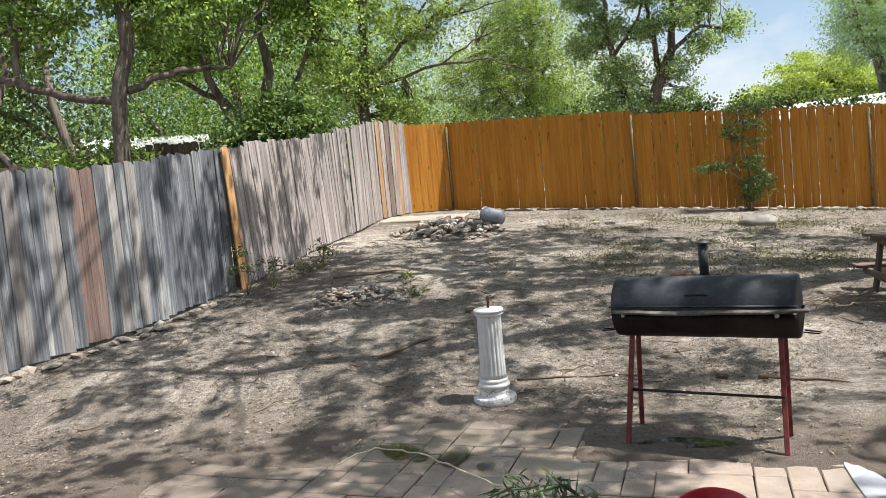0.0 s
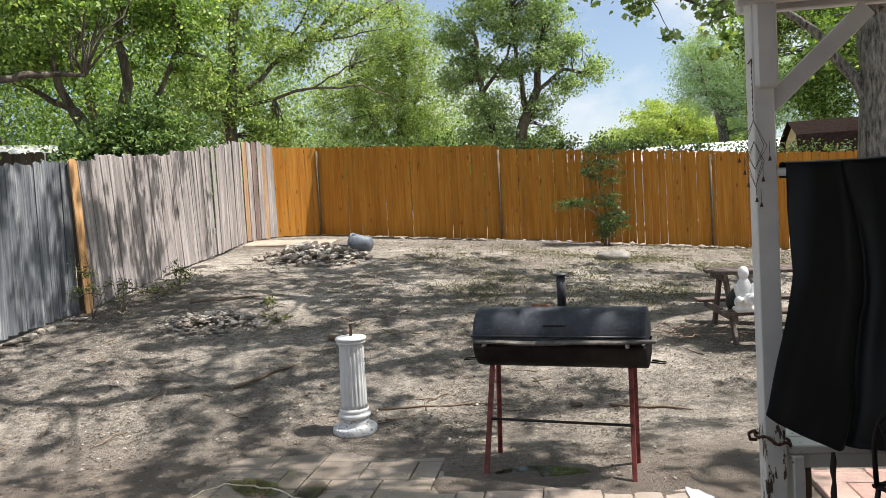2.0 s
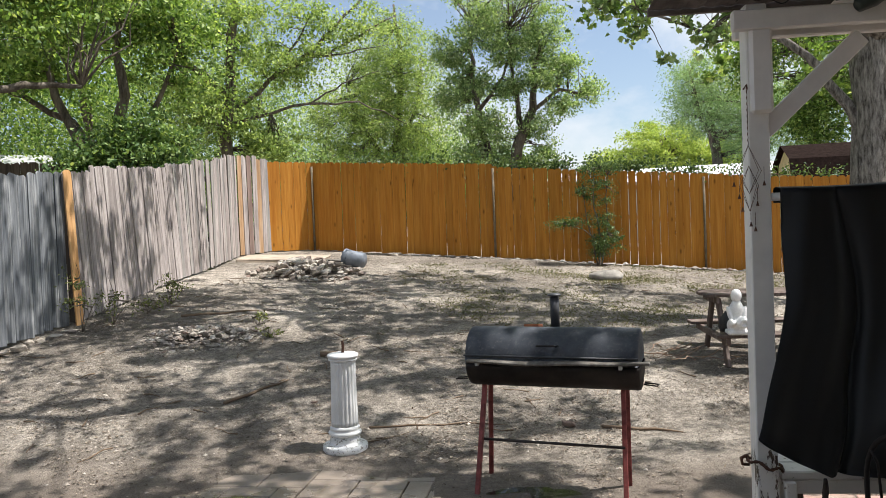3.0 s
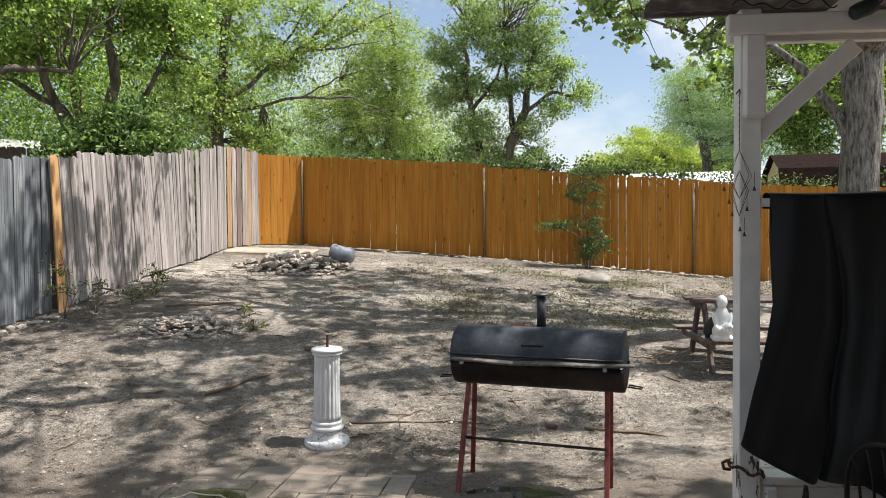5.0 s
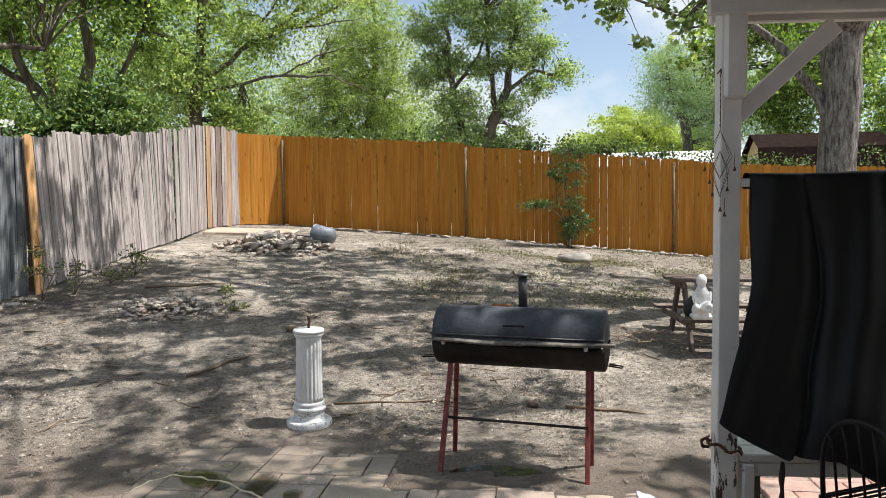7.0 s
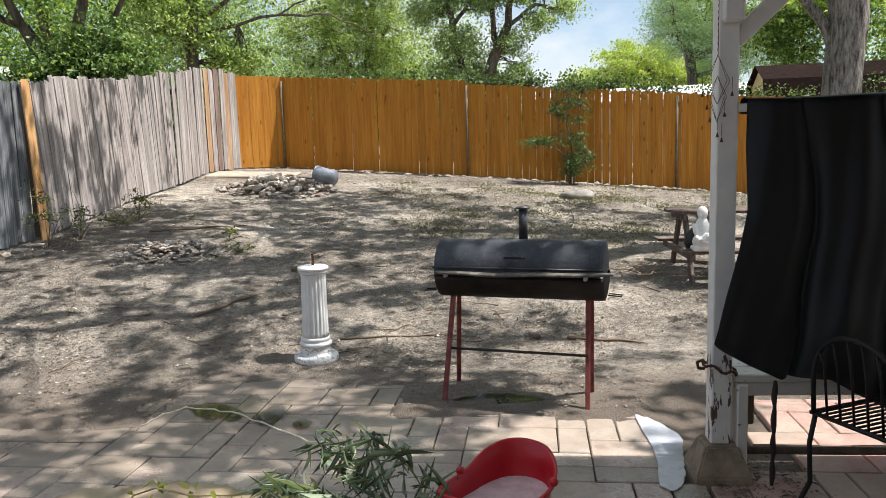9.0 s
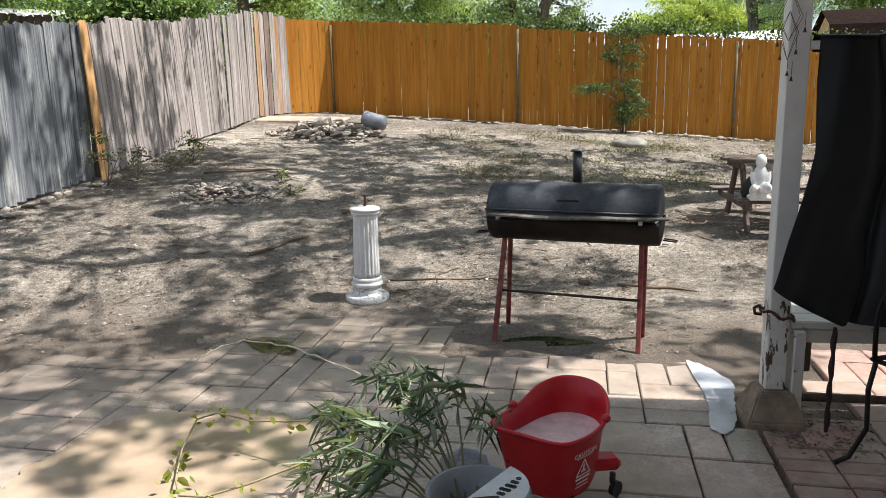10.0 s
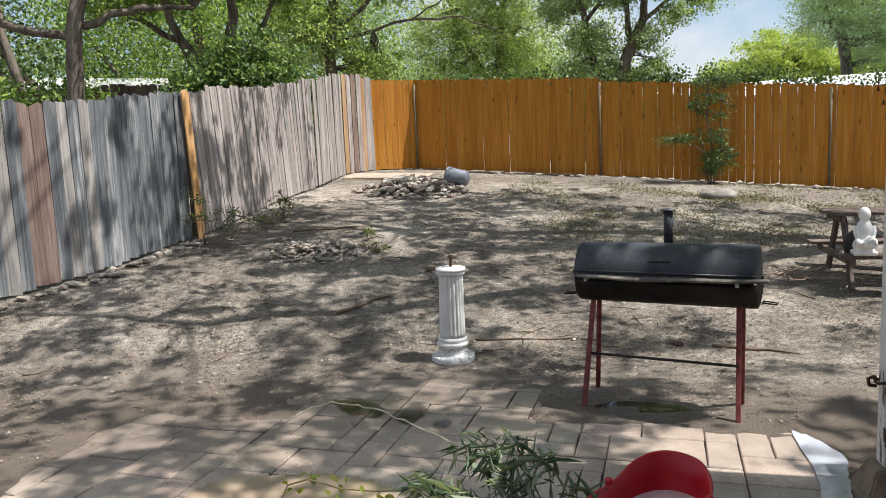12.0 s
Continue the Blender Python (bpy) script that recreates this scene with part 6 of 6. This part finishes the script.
vines = [[(0.42, 2.2, 0.32), (0.33, 2.70, 0.22), (0.247, 2.99, 0.12), (0.14, 3.17, 0.115), (0.025, 3.32, 0.11), (-0.10, 3.50, 0.105), (-0.23, 3.62, 0.10), (-0.38, 3.68, 0.10), (-0.51, 3.695, 0.08), (-0.58, 3.66, 0.05), (-0.66, 3.64, 0.005)],
         [(0.25, 2.15, 0.3), (0.12, 2.30, 0.22), (-0.05, 2.42, 0.17), (-0.20, 2.52, 0.14), (-0.34, 2.60, 0.15), (-0.43, 2.62, 0.12), (-0.47, 2.5, 0.05), (-0.46, 2.36, 0.03), (-0.44, 2.25, 0.05), (-0.40, 2.12, 0.06), (-0.30, 2.06, 0.08), (-0.15, 2.05, 0.12), (0.02, 2.04, 0.18), (0.16, 2.02, 0.26)],
         [(0.22, 2.0, 0.28), (0.12, 1.95, 0.20), (0.08, 2.0, 0.1), (0.06, 2.15, 0.02)]]
bare = []
for a, b in zip(vines[0], vines[0][1:]):
    bare += [Vector(a).lerp(Vector(b), f) + Vector(rng.normal(size=3)) * 0.0035 for f in (0.0, 0.35, 0.7)]
part("vine", tubes("vine", [([ci @ p for p in bare], [0.0055 - 0.003 * k / len(bare) + (0.0016 if k % 3 == 0 else 0) for k in range(len(bare))])], 5), plain_material("pale_bare_vine", (0.66, 0.60, 0.45), 0.8), cut, "long pale bare vine")
part("vine", tubes("vine", [([ci @ Vector(p) for p in l], [0.004] * len(l)) for l in vines[1:]], 5), plain_material("tan_vine", (0.34, 0.28, 0.15), 0.8), cut, "curling tan vine with small leaves")
va = []
for p in vines[1][2:]:
    va += [np.array(p) + rng.normal(size=3) * np.array((0.025, 0.025, 0.02)) + np.array((0, 0, -0.008)) for _ in range(5)]
va = np.array(va)
va[:, 2] = np.maximum(va[:, 2], 0.03)
part("vine_leaves", quads_mesh("vine_leaves", leaf_quads(va - np.array((PX, PY, 0.05)), 0.042, rng, 0.6, 0.8)), LEAF_VINE, cut, "small yellow-green vine leaves")
# a few fallen stalks near the pail
for k, (x, y, a) in enumerate(((0.46, 2.52, 60), (0.52, 2.60, 100))):
    tagged(part("stalk", tubes("stalk", [([(0, 0, 0.01), (0.06, 0, 0.05), (0.11, 0.01, 0.10)], [0.004, 0.003, 0.001])], 5), LEAF_OLEANDER, at=pose(x, y, 0, 0, 0, a)), "thin green cut stalk on the paving", "cutting", "fallen stalks")


# ---- water ----
def film(name, label, points, z, material, seed, ragged=1.0):
    """A thin sheet of water with an uneven edge."""
    rim_w = ring_of([(x, y, 0) for x, y in points], 160)
    c = sum(rim_w, Vector()) / len(rim_w)
    bm = bmesh.new()
    vs = []
    for p in rim_w:
        k = 1 + ragged * (0.25 * noise.noise((p.x * 5, p.y * 5, seed)) + 0.14 * noise.noise((p.x * 16, p.y * 16, seed)) + 0.10 * noise.noise((p.x * 45, p.y * 45, seed)))
        vs.append(bm.verts.new((c.x + (p.x - c.x) * k, c.y + (p.y - c.y) * k, z)))
    bm.faces.new(vs)
    bmesh.ops.triangulate(bm, faces=bm.faces)
    tagged(part(name, bm, material), label, "puddle", "puddles")


film("puddle", "shallow muddy tan puddle on the paving", [(-0.78, 2.98), (-0.45, 2.97), (-0.15, 2.92), (0.02, 2.7), (0.04, 2.36), (-0.02, 2.05), (-0.25, 1.75), (-0.7, 1.65), (-1.05, 1.95), (-1.08, 2.4), (-0.95, 2.75)], 0.0065, MUD_WATER, 1.0, 0.4)
film("puddle", "milky puddle beside the pier block, sky reflection put in its colour", [(1.95, 3.17), (2.02, 3.02), (2.02, 2.84), (1.90, 2.6), (1.78, 2.39), (1.69, 2.41), (1.78, 2.62), (1.85, 2.82), (1.90, 3.02)], 0.007, PUDDLE, 2.0, 0.6)
film("puddle", "shallow puddle under the grill at the edge of the paving", [(1.0, 3.62), (1.2, 3.74), (1.38, 3.72), (1.55, 3.60), (1.66, 3.46), (1.58, 3.44), (1.45, 3.50), (1.28, 3.53), (1.12, 3.54)], 0.004, WET_FILM, 3.0)
film("puddle", "small clear puddle on the paving", [(0.17, 3.57), (0.21, 3.61), (0.27, 3.58), (0.25, 3.50), (0.19, 3.48)], 0.005, WET_FILM, 4.0)
film("puddle", "small bright puddle on the paving below the column", [(-0.06, 3.69), (0.04, 3.85), (0.12, 3.80), (0.12, 3.70), (0.04, 3.58)], 0.005, WET_FILM, 6.0)
film("puddle", "dark film of water over the muddy paving", [(-0.42, 4.02), (-0.25, 4.0), (-0.12, 3.86), (-0.10, 3.70), (-0.28, 3.74)], 0.005, WET_FILM, 7.0)
film("puddle", "thin puddle near the grey pail", [(0.55, 2.35), (0.68, 2.40), (0.70, 2.2), (0.62, 2.05), (0.52, 2.15)], 0.005, WET_FILM, 5.0)


# ---- litter on the ground ----
rng = np.random.default_rng(81)


def scatter(n, lo, hi, keep):
    out = []
    while len(out) < n:
        x, y = rng.uniform(lo[0], hi[0]), rng.uniform(lo[1], hi[1])
        if rng.random() < keep(x, y):
            out.append((x, y))
    return out


def yard(x, y):
    """How much litter lies here."""
    u, v = uv_of(x, y)
    if v < patio_edge(u) - 0.05 and -2.6 < u < 3.5:
        return 0.015
    if x < -4.0 + (y - 5.93) * 0.45 or y > 16.1 - max(0, x) * 0.43:
        return 0.0
    patch = noise.noise((x * 0.9, y * 0.9, 7.0)) + 0.5 * noise.noise((x * 2.5, y * 2.5, 1.0))
    return max(0.08, min(1.0, 0.42 + 0.9 * patch))


spots = scatter(60000, (-4.6, 3.3), (9.5, 15.5), yard)
pos = np.array([(x, y, ground_height(x, y) + 0.008) for x, y in spots])
tagged(part("leaf_litter", quads_mesh("leaf_litter", leaf_quads(pos, 0.024, rng, 0.5, 0.0, 0.88, shape="plain")), LITTER), "scattered dry brown leaves over the dirt", "leaf litter", kind="stuff")
spots = scatter(30000, (-4.6, 3.4), (9.0, 15.5), yard)
verts, faces = [], []
for x, y in spots:
    s = 0.004 + 0.015 * rng.random() ** 4
    z = ground_height(x, y)
    b = len(verts)
    ps = rng.uniform(0.6, 1.3, 6) * s
    verts += [(x + ps[0], y, z + 0.002), (x, y + ps[1], z + 0.002), (x - ps[2], y, z + 0.002), (x, y - ps[3], z + 0.002), (x + s * 0.2, y, z + ps[4] * 0.8), (x, y, z - 0.01)]
    faces += [(b, b + 1, b + 4), (b + 1, b + 2, b + 4), (b + 2, b + 3, b + 4), (b + 3, b, b + 4)]
me = bpy.data.meshes.new("gravel")
me.from_pydata(verts, [], faces)
tagged(part("gravel", me, GRAVEL), "loose gravel and small stones in the dirt", "gravel", kind="stuff")
spots = scatter(14000, (1.4, 6.8), (8.5, 13.5), lambda x, y: yard(x, y) * max(0, min(1, 0.3 + 1.6 * noise.noise((x * 0.7, y * 0.7, 3.3)))))
pos = np.array([(x, y, ground_height(x, y) + 0.02) for x, y in spots])
tagged(part("grass_tufts", quads_mesh("grass_tufts", leaf_quads(pos, 0.042, rng, 0.25, -0.5, 0.3, shape="plain")), GRASS), "sparse low grass and weeds in the dirt", "grass", kind="stuff")
spots = scatter(2600, (-0.5, 3.7), (4.2, 5.6), lambda x, y: yard(x, y) * (1.0 if x > 0.9 else 0.3))
pos = np.array([(x, y, ground_height(x, y) + 0.008) for x, y in spots])
rim_spots = [(1.98 + 0.16 * math.cos(a) + rng.normal() * 0.06 + 0.12, 2.43 + 0.16 * math.sin(a) + rng.normal() * 0.06 - 0.1) for a in rng.uniform(0, 6.3, 420)]
pos = np.concatenate([pos, [(x, y, 0.004) for x, y in rim_spots]])
tagged(part("wood_chips", quads_mesh("wood_chips", leaf_quads(pos, 0.028, rng, 0.35, 0.0, 0.85, shape="plain")), LITTER), "scattered wood chips and dead leaves around the grill", "wood chips", kind="stuff")
sticks = []
for x, y in scatter(260, (-3.5, 4.6), (7.5, 13.5), yard):
    a, L = rng.uniform(0, 6.3), rng.uniform(0.06, 0.3)
    p, q = (x, y), (x + math.cos(a) * L, y + math.sin(a) * L)
    sticks.append((bent((*p, ground_height(*p) + 0.008), (*q, ground_height(*q) + 0.008), rng, 3, 0.05), [0.006, 0.005, 0.004, 0.002]))
tagged(part("twig_litter", tubes("twig_litter", sticks, 5), TWIG), "broken dry twigs lying on the dirt", "twigs", kind="stuff")
for label, p, q, r in (("broken branch lying on the dirt", (-0.60, 5.75), (-0.12, 6.22), 0.015), ("dry branch lying on the dirt", (0.15, 6.9), (0.45, 6.95), 0.03), ("grey stick beside the grill", (2.15, 4.75), (2.65, 4.5), 0.014), ("long dry stick near the old fence", (-1.5, 8.9), (-0.6, 9.1), 0.018), ("dark hose end by the column", (0.5, 5.05), (1.5, 4.92), 0.008)):
    l = bent((*p, ground_height(*p) + r * 0.7), (*q, ground_height(*q) + r * 0.7), rng, 6, 0.05)
    l = [Vector((v.x, v.y, ground_height(v.x, v.y) + r * 0.7)) for v in l]
    tagged(part("stick", tubes("stick", [(l, [r, r * 0.95, r * 0.9, r * 0.8, r * 0.7, r * 0.55, r * 0.3])], 7), TWIG), label, "stick", "sticks")
brush = thing("brush_heap", pose(3.4, 6.25, lie(3.4, 6.25)), "small heap of dry cut twigs beside the picnic table", "brush")
for k in range(16):
    a, L = rng.uniform(-0.5, 0.9) + (math.pi if k % 3 == 0 else 0), rng.uniform(0.25, 0.6)
    p = Vector((rng.normal() * 0.14, rng.normal() * 0.12, 0.015 + 0.012 * (k % 5)))
    part("twig", tubes("twig", [(bent(p, p + Vector((math.cos(a) * L, math.sin(a) * L, rng.uniform(0.0, 0.12))), rng, 4, 0.06), [0.005, 0.0045, 0.004, 0.003, 0.002])], 5), DRY_TWIG, brush)
for x, y, s in ((1.93, 4.82, 0.055), (2.9, 5.6, 0.04), (0.1, 5.6, 0.035), (-1.9, 6.4, 0.045), (-2.3, 6.0, 0.05)):
    tagged(part("loose_stone", STONES[int(x * 3) % 8], None, at=pose(x, y, lie(x, y) + s * 0.25, 0, 0, x * 70) @ Matrix.Diagonal((s, s, s, 1))), "small pale stone lying on the dirt", "stone", "loose stones")
for x, y, a in ((2.35, 7.55, 20), (2.2, 7.6, 80), (2.5, 7.7, 130)):
    bm = bmesh.new()
    box(bm, (-0.10, -0.045, 0), (0.10, 0.045, 0.06), 0.006)
    tagged(part("brick", bm, plain_material("orange_brick", (0.42, 0.15, 0.07), 0.9), at=pose(x, y, lie(x, y) + 0.005, 8, 4, a)), "loose orange brick lying on the dirt", "brick", "loose bricks")


# ---- paving ----
def paver_mesh(w, d, material, seed):
    r = random.Random(seed)
    bm = bmesh.new()
    g, c, h = 0.0035, 0.005, 0.045
    low = [(-w / 2 + g, -d / 2 + g), (w / 2 - g, -d / 2 + g), (w / 2 - g, d / 2 - g), (-w / 2 + g, d / 2 - g)]
    low = [(x + r.uniform(-0.002, 0.002), y + r.uniform(-0.002, 0.002)) for x, y in low]
    rings = [[bm.verts.new((x, y, -h)) for x, y in low], [bm.verts.new((x, y, -c)) for x, y in low],
             [bm.verts.new((x - math.copysign(c, x), y - math.copysign(c, y), 0)) for x, y in low]]
    for a, b in zip(rings, rings[1:]):
        for i in range(4):
            j = (i + 1) % 4
            bm.faces.new((a[i], a[j], b[j], b[i]))
    bm.faces.new(rings[-1])
    me = bpy.data.meshes.new("paver")
    bm.to_mesh(me)
    bm.free()
    me.materials.append(material)
    return me


def pave(home, u0, u1, v0, v1, module, sizes, material, seed, keep):
    """Fills a stretch with pavers of several sizes on one module."""
    r = random.Random(seed)
    nu, nv = int((u1 - u0) / module), int((v1 - v0) / module)
    taken = [[False] * nv for _ in range(nu)]
    meshes = {}
    ang = math.degrees(math.atan2(CU.y, CU.x))
    for j in range(nv):
        for i in range(nu):
            if taken[i][j]:
                continue
            opts = [s for s in sizes if i + s[0] <= nu and j + s[1] <= nv and not any(taken[i + a][j + b] for a in range(s[0]) for b in range(s[1]))] or [(1, 1)]
            a, b = r.choice(opts)
            for p in range(a):
                for q in range(b):
                    taken[i + p][j + q] = True
            u, v = u0 + (i + a / 2) * module, v0 + (j + b / 2) * module
            if not keep(u, v):
                continue
            key = (a, b, r.randint(0, 2))
            if key not in meshes:
                meshes[key] = paver_mesh(a * module, b * module, material, sum(key) + seed)
            x, y = xy_of(u, v)
            part("paver", meshes[key], None, home, at=pose(x, y, r.uniform(-0.004, 0.001), r.gauss(0, 0.25), r.gauss(0, 0.25), ang + r.gauss(0, 0.25)))


patio = thing("patio", pose(0, 0, 0), "wet muddy tan and pinkish paving slabs", "paving", kind="structure")
pave(patio, -3.0, 1.05, 1.05, 4.5, 0.15, [(2, 2), (2, 2), (3, 2), (2, 1), (3, 2), (1, 2)], PAVER, 7, lambda u, v: v < patio_edge(u) + 0.12 and not (u > 0.87 and v > 2.75))
porch_floor = thing("porch_floor", pose(0, 0, 0), "red paving bricks under the porch", "paving", kind="structure")
pave(porch_floor, 1.065, 3.3, 2.7, 4.2, 0.15, [(2, 2), (2, 1), (2, 1), (1, 2)], RED_PAVER, 9, lambda u, v: not (v > 2.95 and u < 1.5))
pave(porch_floor, 1.07, 3.3, 0.6, 2.7, 0.10, [(2, 1), (2, 1), (2, 1), (1, 2)], RED_BRICK, 11, lambda u, v: True)
